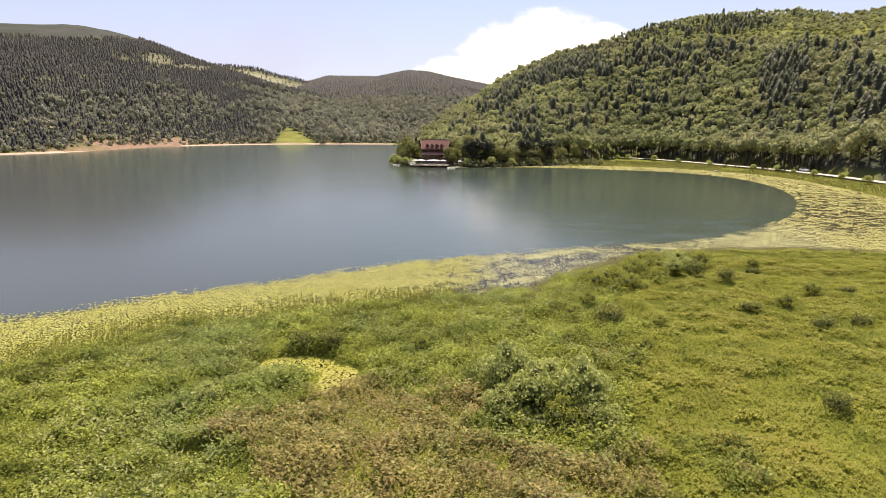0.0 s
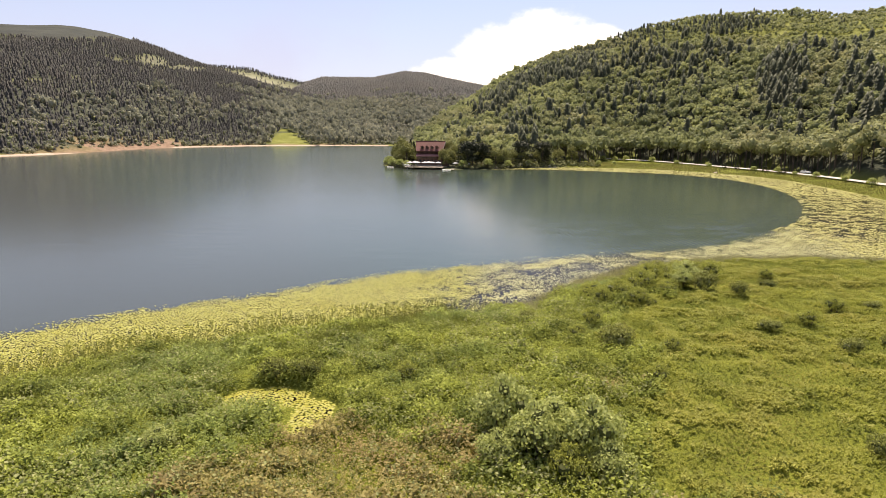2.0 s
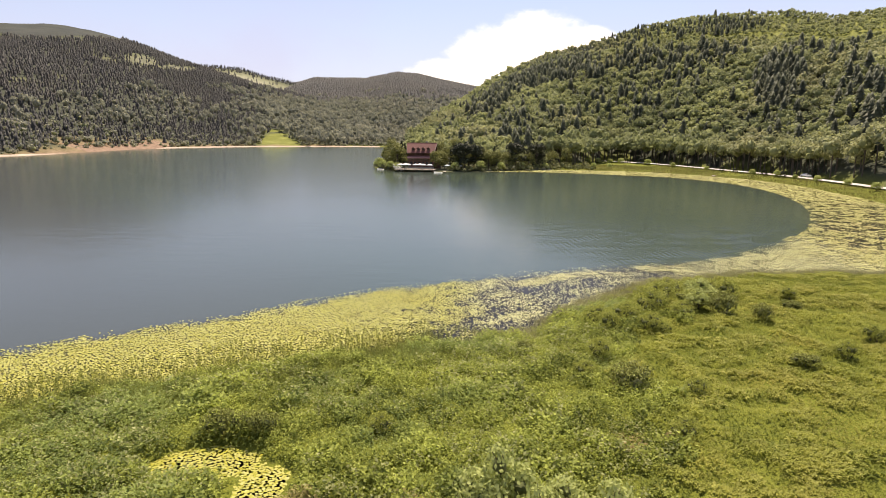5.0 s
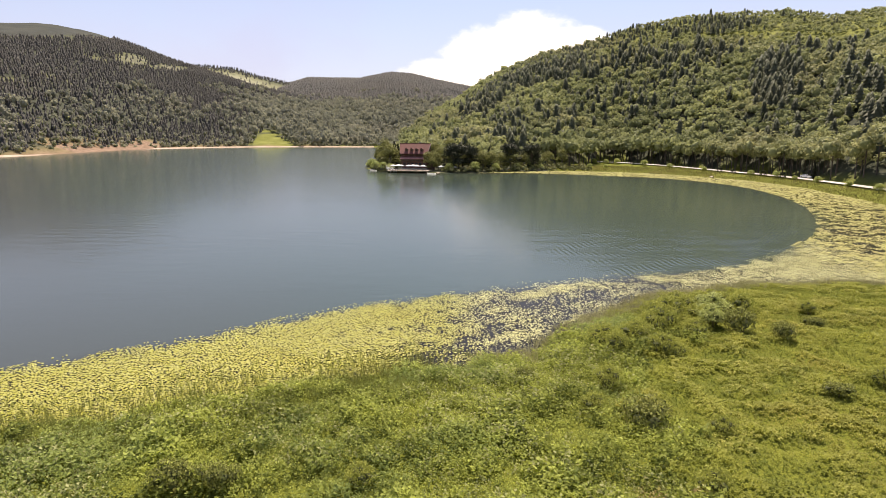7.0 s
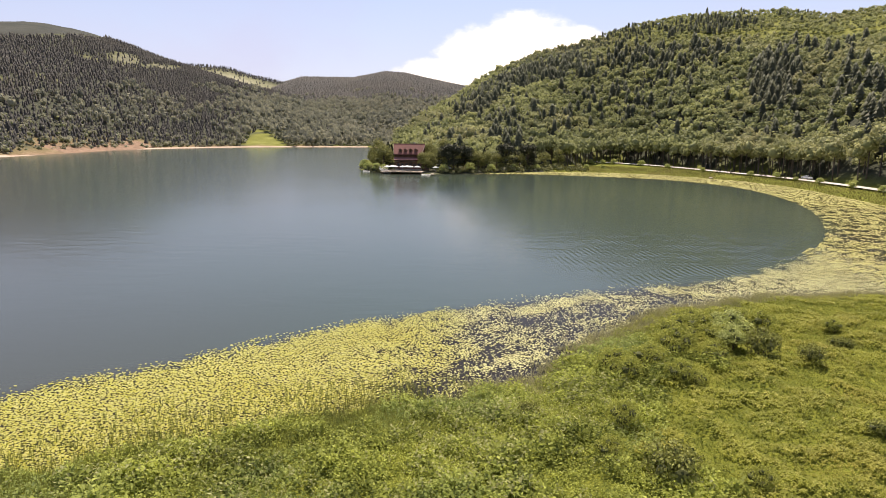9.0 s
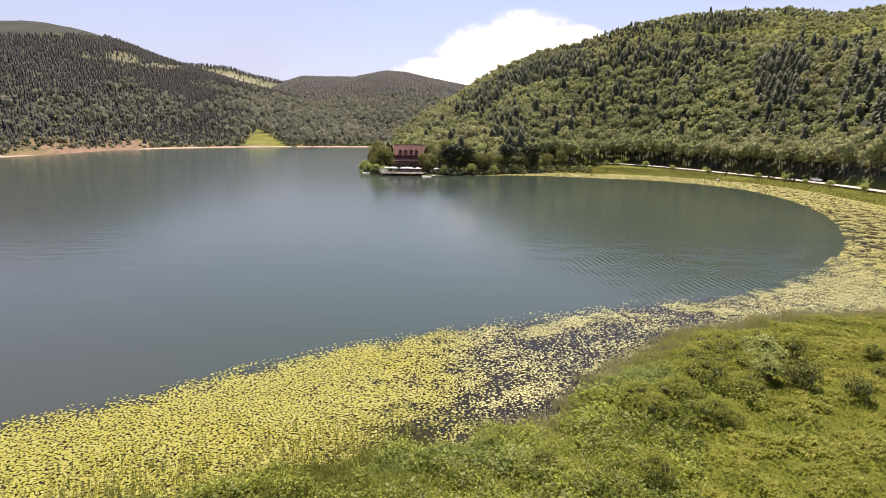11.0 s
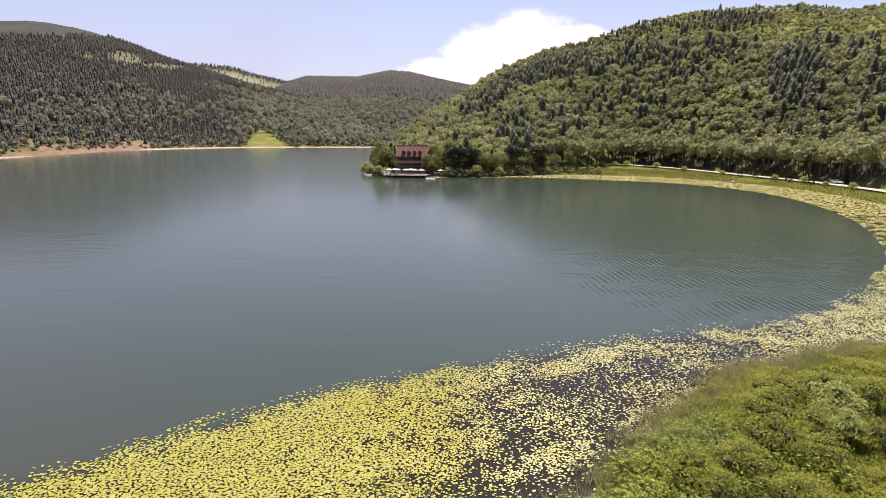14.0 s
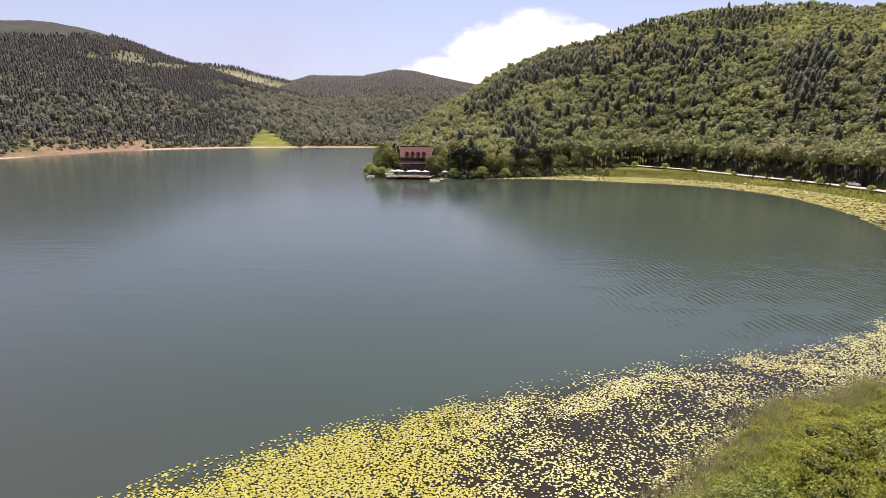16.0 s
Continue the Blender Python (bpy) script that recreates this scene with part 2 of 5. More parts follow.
HAZY_DISTANT_CONIFER = leaf("hazy_distant_conifer_needles", (0.14, 0.136, 0.128), (0.20, 0.194, 0.175), (0.20, 0.185, 0.16), patch=0.004, amount=0.6, through_light=0.45, grain=0.1)
HERB = leaf("herb_leaves", (0.08, 0.105, 0.02), (0.52, 0.56, 0.13), (0.25, 0.32, 0.12), patch=0.07, amount=0.5, patch_at=(0.5, 0.6))
BROWN_HERB = leaf("brown_herb_leaves", (0.20, 0.175, 0.065), (0.56, 0.48, 0.19), (0.44, 0.30, 0.17), patch=0.25, amount=0.5)
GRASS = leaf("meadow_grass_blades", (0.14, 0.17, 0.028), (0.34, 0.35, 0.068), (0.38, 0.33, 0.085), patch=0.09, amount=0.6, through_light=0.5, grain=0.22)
REED = leaf("reed_stems", (0.15, 0.17, 0.04), (0.40, 0.41, 0.12), (0.32, 0.29, 0.09), patch=0.1, amount=0.3, through_light=0.2)
SHRUB = leaf("shrub_leaves", (0.18, 0.20, 0.04), (0.50, 0.51, 0.12), (0.36, 0.36, 0.09), patch=0.2, amount=0.4, through_light=0.48)
SEDGE = leaf("sedge_blades", (0.12, 0.125, 0.035), (0.29, 0.275, 0.09), (0.32, 0.255, 0.11), patch=0.04, amount=0.6)
# the cream light end carries the sky glare seen on the eastern pads
PAD = leaf("lily_pads", (0.345, 0.33, 0.016), (0.64, 0.615, 0.31), (0.43, 0.39, 0.035), patch=0.08, amount=0.4, rough=0.4, through_light=0.12, gloss=0.28, grain=0.35)
PAD_FAR = leaf("lily_mat_pads", (0.27, 0.25, 0.06), (0.47, 0.44, 0.155), (0.37, 0.325, 0.13), patch=0.05, amount=0.7, rough=0.5, through_light=0.12)
# far leaves, paler and greyer because distance haze is in the colour
HAZY_FAR_BROAD = leaf("hazy_far_broadleaf_foliage", (0.21, 0.215, 0.16), (0.38, 0.37, 0.255), (0.36, 0.335, 0.24), patch=0.01, amount=0.5, through_light=0.45, grain=0.3)
TUSSOCK = leaf("pale_tussock_blades", (0.21, 0.225, 0.04), (0.42, 0.41, 0.10), (0.34, 0.33, 0.075), patch=0.3, amount=0.5, through_light=0.4, grain=0.25)
DRY_SEDGE = leaf("dry_sedge_blades", (0.24, 0.23, 0.11), (0.54, 0.50, 0.28), (0.40, 0.38, 0.14), patch=0.3, amount=0.5, through_light=0.25)
BARK = surface("bark", (0.05, 0.04, 0.03), (0.13, 0.10, 0.075), 8.0, 0.9, 0.6)
PALE_SAND = surface("pale_sand", (0.34, 0.24, 0.17), (0.50, 0.39, 0.29), 0.5, 0.95, 0.3, 0.05)
GRAVEL = surface("road_gravel", (0.40, 0.36, 0.30), (0.58, 0.54, 0.47), 3.0, 0.95, 0.4)


# ---- mesh helpers ----
def np_mesh(name, verts, faces, material, tint=None, smooth=False):
    """A mesh from arrays; faces all have one number of corners. tint: one value a vertex."""
    me = bpy.data.meshes.new(name)
    verts, faces = np.asarray(verts, np.float32), np.asarray(faces, np.int32)
    me.vertices.add(len(verts))
    me.vertices.foreach_set("co", verts.ravel())
    me.loops.add(faces.size)
    me.loops.foreach_set("vertex_index", faces.ravel())
    me.polygons.add(len(faces))
    me.polygons.foreach_set("loop_start", np.arange(0, faces.size, faces.shape[1], dtype=np.int32))
    me.polygons.foreach_set("use_smooth", np.full(len(faces), smooth))
    me.update(calc_edges=True)
    if tint is not None:
        me.attributes.new("tint", "FLOAT", "POINT").data.foreach_set("value", np.asarray(tint, np.float32))
    me.materials.append(material)
    return me


def scatter(shapes, at, size, turn, rng, lean=0.0, tall=None, tone=None, wind=None):
    """Copies of the shapes (verts, faces) at the places, joined: verts, faces, tint by copy."""
    pick = rng.integers(0, len(shapes), len(at))
    tall = np.ones(len(at)) if tall is None else tall
    tone = rng.random(len(at)) if tone is None else tone
    vs, fs, ts, count = [], [], [], 0
    for k, (sv, sf) in enumerate(shapes):
        i = np.flatnonzero(pick == k)
        if not len(i):
            continue
        c, s = np.cos(turn[i])[:, None], np.sin(turn[i])[:, None]
        v = np.stack([sv[:, 0] * c - sv[:, 1] * s, sv[:, 0] * s + sv[:, 1] * c, sv[:, 2] * tall[i][:, None]], -1) * size[i][:, None, None]
        if lean:
            d = rng.normal(0, lean, (len(i), 2)) + (0 if wind is None else wind[i])
            v[:, :, :2] += v[:, :, 2:] * d[:, None]
        v += at[i][:, None]
        fs.append((sf[None] + (np.arange(len(i)) * len(sv))[:, None, None] + count).reshape(-1, sf.shape[1]))
        vs.append(v.reshape(-1, 3))
        ts.append(np.repeat(tone[i], len(sv)))
        count += len(i) * len(sv)
    return np.concatenate(vs), np.concatenate(fs), np.concatenate(ts)


def hash2(ix, iy, seed):
    h = np.sin(ix * 127.1 + iy * 311.7 + seed * 74.7) * 43758.5453
    return h - np.floor(h)


def vnoise(x, y, scale, seed=0, octaves=3):
    """Smooth noise, 0 to 1, with features of about scale metres."""
    x, y = np.asarray(x, float), np.asarray(y, float)
    out, amp, total = 0, 1.0, 0.0
    for o in range(octaves):
        fx, fy = x / scale * 2**o, y / scale * 2**o
        ix, iy = np.floor(fx), np.floor(fy)
        u, v = fx - ix, fy - iy
        u, v = u * u * (3 - 2 * u), v * v * (3 - 2 * v)
        a, b = hash2(ix, iy, seed + o), hash2(ix + 1, iy, seed + o)
        c, d = hash2(ix, iy + 1, seed + o), hash2(ix + 1, iy + 1, seed + o)
        out, total = out + amp * (a + (b - a) * u + (c - a) * v + (a - b - c + d) * u * v), total + amp
        amp *= 0.5
    return out / total


def inside(poly, x, y):
    odd = np.zeros(np.shape(x), bool)
    for (ax, ay), (bx, by) in zip(poly, poly[1:] + poly[:1]):
        cross = (ay > y) != (by > y)
        odd ^= cross & (x < (bx - ax) * (y - ay) / ((by - ay) or 1e-9) + ax)
    return odd


def to_line(line, x, y, closed=False):
    """The distance to a chain of points."""
    best = np.full(np.shape(x), 1e9)
    for (ax, ay), (bx, by) in zip(line, line[1:] + (line[:1] if closed else [])):
        dx, dy = bx - ax, by - ay
        u = np.clip(((x - ax) * dx + (y - ay) * dy) / (dx * dx + dy * dy + 1e-9), 0, 1)
        best = np.minimum(best, (x - ax - u * dx) ** 2 + (y - ay - u * dy) ** 2)
    return np.sqrt(best)


def smoothed(points, closed=False, rounds=2):
    """Corner cutting: a rounder chain through the same places."""
    for _ in range(rounds):
        pairs = list(zip(points, points[1:] + (points[:1] if closed else [])))
        cut = [p for a, b in pairs for p in ((a[0] * 0.75 + b[0] * 0.25, a[1] * 0.75 + b[1] * 0.25), (a[0] * 0.25 + b[0] * 0.75, a[1] * 0.25 + b[1] * 0.75))]
        points = cut if closed else [points[0], *cut[1:-1], points[-1]]
    return points


def sampled(lo_x, hi_x, lo_y, hi_y, spacing, rng, jitter=0.9):
    """Places on a jittered grid."""
    gx, gy = np.meshgrid(np.arange(lo_x, hi_x, spacing), np.arange(lo_y, hi_y, spacing))
    return gx.ravel() + rng.uniform(-0.5, 0.5, gx.size) * spacing * jitter, gy.ravel() + rng.uniform(-0.5, 0.5, gx.size) * spacing * jitter


# ---- plan ----
NEAR_BANK = [(-300, -40), (-170, -6), (-105, 14), (-65, 30), (-40, 42), (-34.5, 50), (-29, 55.5), (-22.6, 59.8), (-15, 63.6), (-6.5, 68), (0.5, 70.6), (5, 72.2), (9, 78.8),
             (13.7, 85), (17.8, 90), (23.8, 94.6), (35, 100.5), (50, 102.5), (66, 101), (84, 106)]
EAST_BANK = [(98, 128), (108, 160), (115, 196), (119, 235), (119, 270), (110, 300), (90, 328), (56, 345), (22, 333), (8, 321)]
POINT = [(-12, 313), (-24, 312), (-36, 318), (-49, 334), (-54, 348), (-57, 372), (-55, 430), (-62, 520), (-84, 660), (-100, 760)]
FAR_BANK = [(-118, 790), (-155, 788), (-215, 768), (-262, 742), (-310, 668), (-332, 602), (-322, 510), (-314, 450), (-330, 400), (-390, 330), (-450, 200), (-450, 40)]
LAKE = smoothed(NEAR_BANK + EAST_BANK + POINT + FAR_BANK, True)
LAKE = [(x + 0.9 * math.sin(1.9 * y + 0.7 * x), y + 0.9 * math.sin(1.3 * x - 0.9 * y)) for x, y in LAKE]
OPEN = smoothed([(-300, -20), (-170, 10), (-105, 33), (-70, 48), (-48, 57.5), (-40, 62.5), (-34.5, 68.5), (-30.6, 71.6), (-26.5, 74.2), (-22, 78), (-16.5, 83.3), (-12, 87), (-7.5, 89.8), (-3.5, 92.5), (2, 96), (10, 100), (18.6, 104.4), (29, 108),
                 (38, 112), (49, 121.5), (60, 134), (73, 154), (88, 187), (98, 225), (99, 262), (86, 294), (63, 308), (38, 320), (16, 323), (0, 317)] + POINT + FAR_BANK, True)
ROAD = smoothed([(40, 420), (72, 420), (93, 405), (109, 370), (121, 325), (131, 292), (134.5, 256), (134, 220), (140, 150), (165, 40), (230, -200)])
POOLS = [(-14.6, 47.2, 3.4, 2.1, 0.1), (-10.6, 44.6, 1.8, 3.2, 0.0), (-15.6, 32.6, 1.3, 0.8, 0.3)]     # small open water in the reeds: x, y, radii, turn
EYE_X, EYE_Y, EYE_Z = 0.5, 23.4, 19.05                                                            # where the hills' bearings are taken from

# bearing (degrees east of +y), elevation of the crest, foot and crest distances
RIGHT_HILL = [(-180, 2, 600, 1100), (-9, -3.0, 480, 560), (-6.5, -0.4, 400, 500), (-3.5, 1.6, 318, 560), (-1.5, 2.7, 313, 630), (0.3, 3.95, 314, 690), (2.5, 5.2, 322, 715),
              (5.9, 6.6, 338, 725), (9.1, 7.3, 375, 715), (11.8, 8.25, 415, 700), (14.8, 9.05, 405, 675), (17.8, 9.5, 378, 650), (21.2, 9.5, 350, 622), (24.8, 9.45, 327, 598),
              (27.9, 8.9, 300, 575), (30.4, 9.1, 268, 560), (33.7, 9.2, 244, 550), (38, 9.2, 222, 530), (50, 8.5, 205, 500), (90, 6, 300, 600), (180, 2, 600, 1100)]
LEFT_HILL = [(-180, 2, 700, 1600), (-90, 5, 560, 1500), (-60, 7, 520, 1450), (-45, 7.0, 510, 1450), (-36.1, 7.5, 545, 1500), (-33.7, 7.7, 592, 1540), (-31, 7.38, 650, 1580),
             (-27.8, 6.6, 705, 1640), (-24.8, 5.6, 740, 1690), (-23.4, 5.2, 755, 1700), (-19, 3.9, 775, 1650), (-14, 2.8, 780, 1600), (-9, 1.6, 800, 1500), (-4, 0, 900, 1450), (0, -2, 1000, 1500), (180, -2, 1200, 1700)]
BACK_HILL = [(-180, -2, 1600, 2300), (-30, 3, 1600, 2350), (-25, 4.9, 1600, 2350), (-23.4, 5.35, 1600, 2350), (-20.3, 5.2, 1600, 2300), (-18.9, 4.75, 1600, 2300), (-16.6, 4.3, 1600, 2300), (-12, 3.0, 1600, 2300), (0, -2, 1600, 2300), (180, -2, 1600, 2300)]
FAR_HILL = [(-180, -2, 1300, 2500), (-40, 2, 1300, 2500), (-20, 3.4, 1100, 2500), (-15.6, 4.2, 950, 2400), (-14.4, 4.6, 930, 2400), (-10, 4.63, 900, 2350), (-7.2, 5.2, 900, 2300), (-5.5, 5.1, 900, 2300), (-2.6, 4.5, 950, 2350), (0.3, 3.95, 1050, 2400),
            (8, 3.6, 1200, 2500), (30, 3.4, 1300, 2500), (180, -2, 1300, 2500)]


def hill(rows, bearing, r, trees):
    az, el, foot, crest = (np.array(c, float) for c in zip(*rows))
    e, f, c = (np.interp(bearing, az, v) for v in (el, foot, crest))
    top = EYE_Z + c * np.tan(np.radians(e)) - trees
    u = (r - f) / (c - f)
    rise = np.where(u < 1, u * (1.18 - 0.18 * u), 1 - 0.55 * (u - 1))
    return np.where(u > 0, np.maximum(top, 0) * np.maximum(rise, 0.25 * (u > 1)), 0), u


def hummock(x, y):
    """0 to 1: the tussocky relief of the meadow, lumps a good metre across."""
    return np.clip(1.6 * vnoise(x + 0.8 * vnoise(x, y, 3, 14), y, 1.7, 13, 2) - 0.3, 0, 1)


def land(x, y):
    """Height of the ground and the hill it belongs to, for arrays of places."""
    x, y = np.asarray(x, float), np.asarray(y, float)
    shore = to_line(LAKE, x, y, True)
    wet = inside(LAKE, x, y)
    z = np.where(wet, -np.minimum(0.12 * shore, 5.0), 0.06 + 0.55 * (1 - np.exp(-shore / 6)))
    z += np.where(wet, 0, (0.5 * (vnoise(x, y, 11, 3) - 0.5) + 0.4 * (vnoise(x, y, 3.5, 6) - 0.5) + 0.45 * (hummock(x, y) - 0.4) * (np.abs(x) < 75) * (y < 120)) * np.clip(shore / 6, 0, 1))
    for px, py, ra, rb, a in POOLS:
        u, v = (x - px) * math.cos(a) + (y - py) * math.sin(a), (y - py) * math.cos(a) - (x - px) * math.sin(a)
        q = (u / ra) ** 2 + (v / rb) ** 2 + 0.5 * (vnoise(x, y, 2, 9) - 0.5)
        z = np.where(q < 1.6, np.minimum(z, -0.30 + 0.75 * np.clip(q - 0.5, 0, 1)), z)
    road = to_line(ROAD, x, y)
    z = np.where(wet, z, np.maximum(z, 1.1 * np.clip(1.6 - road / 8, 0, 1)))
    r, bearing = np.hypot(x - EYE_X, y - EYE_Y), np.degrees(np.arctan2(x - EYE_X, y - EYE_Y))
    rough = 1 + 0.16 * (vnoise(x, y, 160, 5) - 0.5)
    tops = [hill(rows, bearing, r, t) for rows, t in ((RIGHT_HILL, 3.2), (LEFT_HILL, np.interp(bearing, (-30, -26), (0.5, 5.5))), (BACK_HILL, 7.0), (FAR_HILL, 9.0))]
    high = np.stack([h for h, _ in tops])
    which = high.argmax(0)
    top = high.max(0)
    near_crest = np.take_along_axis(np.stack([u for _, u in tops]), which[None], 0)[0]
    wobble = np.where((near_crest > 0.75) & (near_crest < 1.3), 1.0, rough)
    z = np.where(wet, z, np.maximum(z, 0) * (top < 0.5) + np.where(top >= 0.5, np.maximum(z, 0) + top * wobble, 0) * (top >= 0.5))
    return z, which, np.where(top > 0.5, near_crest, -1), shore, wet


def spread(lo, hi, step, out_lo, out_hi, grow=1.06, most=14.0):
    """Grid lines: even from lo to hi, wider and wider to the ends."""
    mid = list(np.arange(lo, hi + 1e-6, step))
    for end, sign in ((out_hi, 1), (out_lo, -1)):
        s, p, side = step, (hi if sign > 0 else lo), []
        while (end - p) * sign > 0:
            s = min(s * grow, most) if abs(p) < 1500 else s * 1.25
            p += sign * s
            side.append(p)
        mid = mid + side if sign > 0 else side[::-1] + mid
    return np.array(mid)


# ---- the ground, the lake, the road ----
gx, gy = np.meshgrid(spread(-50, 66, 0.75, -4500, 4500, 1.08, 21), spread(20, 112, 0.75, -3500, 4600, 1.08, 21))
flat_x, flat_y = gx.ravel(), gy.ravel()
gz, which, up_slope, shore, wet = land(flat_x, flat_y)
ids = np.arange(gx.size).reshape(gx.shape)
quads = np.stack([ids[:-1, :-1], ids[:-1, 1:], ids[1:, 1:], ids[1:, :-1]], -1).reshape(-1, 4)
ground_mesh = np_mesh("ground", np.stack([flat_x, flat_y, gz], -1), quads, GROUND, smooth=True)
tagged(new("ground", ground_mesh), "grassy lake shore rising to wooded hills", "ground", kind="structure")


def seen_at(x, y, z):
    """Bearing and elevation of places from the middle of the flight, in degrees."""
    r = np.hypot(x - EYE_X, y - EYE_Y)
    return np.degrees(np.arctan2(x - EYE_X, y - EYE_Y)), np.degrees(np.arctan2(z - EYE_Z, r))


def heath(x, y, z, which):
    """The bare rounded summit of the western hill."""
    bearing, elevation = seen_at(x, y, z)
    edge = np.interp(bearing, (-38, -34.5, -30.8, -29.3, -27.5), (6.55, 6.6, 6.9, 6.75, 9))
    return (which == 1) & (elevation > edge + 0.25 * (vnoise(x, y, 60, 27) - 0.5))


def clearing(x, y, z, which, u):
    """Where the hills are open grass."""
    bearing, elevation = seen_at(x, y, z)
    ragged = 1.8 * (vnoise(x, y, 45, 21) - 0.5)
    left = np.zeros(np.shape(x), bool)
    for mid_b, mid_e, half_b, half_e in ((-28.0, 5.4, 1.5, 0.5), (-25.2, 4.9, 1.6, 0.22), (-36.4, 3.6, 0.5, 0.2), (-33.6, 3.9, 0.4, 0.2), (-30.6, 5.4, 0.3, 0.3), (-13.0, 1.5, 1.4, 0.16), (-8.3, 2.2, 1.2, 0.12)):
        left |= ((bearing - mid_b) / half_b) ** 2 + ((elevation - mid_e) / half_e) ** 2 + ragged < 1
    back = (which == 2) & (u > 0.5) & (u < 0.9) & (vnoise(x, y, 110, 4) > 0.34)
    return left & ((which == 1) | (which == 3)) | back


def bank_masks(x, y, shore):
    r, bearing = np.hypot(x - EYE_X, y - EYE_Y), np.degrees(np.arctan2(x - EYE_X, y - EYE_Y))
    far = (bearing < -5) & (bearing > -42) & (r > 450)
    beach = far & (bearing > -35.5) & (bearing < -20) & (shore < 7 + 14 * vnoise(x, y, 40, 2))
    strip = far & (shore < 6)
    meadow = (bearing > -15.5) & (bearing < -6) & (r > 450) & (shore < 4 + 10 * vnoise(x, y, 40, 35))
    slope = far & (bearing > -28.8) & (bearing < -26.2) & (shore < 34) & (vnoise(x, y, 30, 12) > 0.4)
    lawn = meadow | far & (shore < np.minimum(130 * (bearing + 19.5) / 1.3, 130 * (-15.5 - bearing) / 2.5) + 26 * (vnoise(x, y, 20, 33) - 0.5))
    return beach | strip, slope, lawn


open_hill = clearing(flat_x, flat_y, gz, which, up_slope)
bare = heath(flat_x, flat_y, gz, which)
sandy, slope, lawn = bank_masks(flat_x, flat_y, shore)
bearings = np.degrees(np.arctan2(flat_x - EYE_X, flat_y - EYE_Y))
scrubland = (which == 0) & (up_slope > 0.72) & (bearings > 11)
woods = ((up_slope > 0) & ~open_hill & ~scrubland & ~bare) | ((flat_y > 318) & (flat_x < 45) & (flat_x > -70) & ~wet)
for name, mask in (("forest", woods & ~sandy & ~slope & ~lawn), ("hay", open_hill & (which == 2)), ("heath", bare), ("glade", open_hill & (which != 2)), ("clearing", lawn | scrubland), ("sand", sandy | slope)):
    ground_mesh.attributes.new(name, "FLOAT", "POINT").data.foreach_set("value", mask.astype(np.float32))

lx, ly = np.meshgrid(spread(-62, 62, 1.5, -700, 330, 1.12, 40), spread(28, 132, 1.5, -300, 900, 1.12, 40))
lake_ids = np.arange(lx.size).reshape(lx.shape)
lake_quads = np.stack([lake_ids[:-1, :-1], lake_ids[:-1, 1:], lake_ids[1:, 1:], lake_ids[1:, :-1]], -1).reshape(-1, 4)
water_mesh = np_mesh("lake", np.stack([lx.ravel(), ly.ravel(), np.zeros(lx.size)], -1), lake_quads, WATER, smooth=True)
out_there = np.where(inside(OPEN, lx, ly), -1.0, 1.0) * to_line(OPEN, lx, ly, True)
water_mesh.attributes.new("weedy", "FLOAT", "POINT").data.foreach_set("value", (np.clip(out_there / 4.0 + 0.1, 0, 1) * (ly < 420)).ravel().astype(np.float32))
tagged(new("lake", water_mesh), "grey-green mountain lake with light ripples", "lake", kind="structure")

line = np.array(ROAD)
way = np.gradient(line, axis=0)
way /= np.linalg.norm(way, axis=1)[:, None]
across = np.stack([-way[:, 1], way[:, 0]], -1)
strips = np.stack([line + across * w for w in (-2.6, -1.3, 0, 1.3, 2.6)], 1)
road_z = np.broadcast_to(np.array([1.72, 1.86, 1.9, 1.86, 1.72]), strips.shape[:2])
rid = np.arange(strips.shape[0] * 5).reshape(-1, 5)
road_q = np.stack([rid[:-1, :-1], rid[:-1, 1:], rid[1:, 1:], rid[1:, :-1]], -1).reshape(-1, 4)
tagged(new("road", np_mesh("road", np.concatenate([strips, road_z[..., None]], -1).reshape(-1, 3), road_q, GRAVEL, smooth=True)),
       "pale gravel lakeside road below the wooded slope", "road", kind="structure")


shore_line = np.array(smoothed(FAR_BANK[:9]))
along = np.gradient(shore_line, axis=0)
along /= np.linalg.norm(along, axis=1)[:, None]
inland = np.stack([along[:, 1], -along[:, 0]], -1)
wander = 1 + 1.1 * (vnoise(shore_line[:, 0], shore_line[:, 1], 45, 19) - 0.5)
rows_of_beach = np.stack([np.c_[shore_line + inland * (w * wander)[:, None], np.full(len(shore_line), z)] for w, z in ((-3.0, -0.25), (-0.5, 0.2), (2.5, 0.55), (5.5, 0.95), (8.0, 0.9))], 1)
bid = np.arange(rows_of_beach.shape[0] * 5).reshape(-1, 5)
beach_q = np.stack([bid[:-1, :-1], bid[1:, :-1], bid[1:, 1:], bid[:-1, 1:]], -1).reshape(-1, 4)
tagged(new("beach", np_mesh("beach", rows_of_beach.reshape(-1, 3), beach_q, PALE_SAND, smooth=True)), "narrow pale sand beach across the lake", "beach", kind="structure")


# ---- plant shapes ----
def ico(level):
    bm = bmesh.new()
    bmesh.ops.create_icosphere(bm, subdivisions=level, radius=1.0)
    v = np.array([x.co[:] for x in bm.verts])
    f = np.array([[q.index for q in p.verts] for p in bm.faces])
    bm.free()
    return v, f


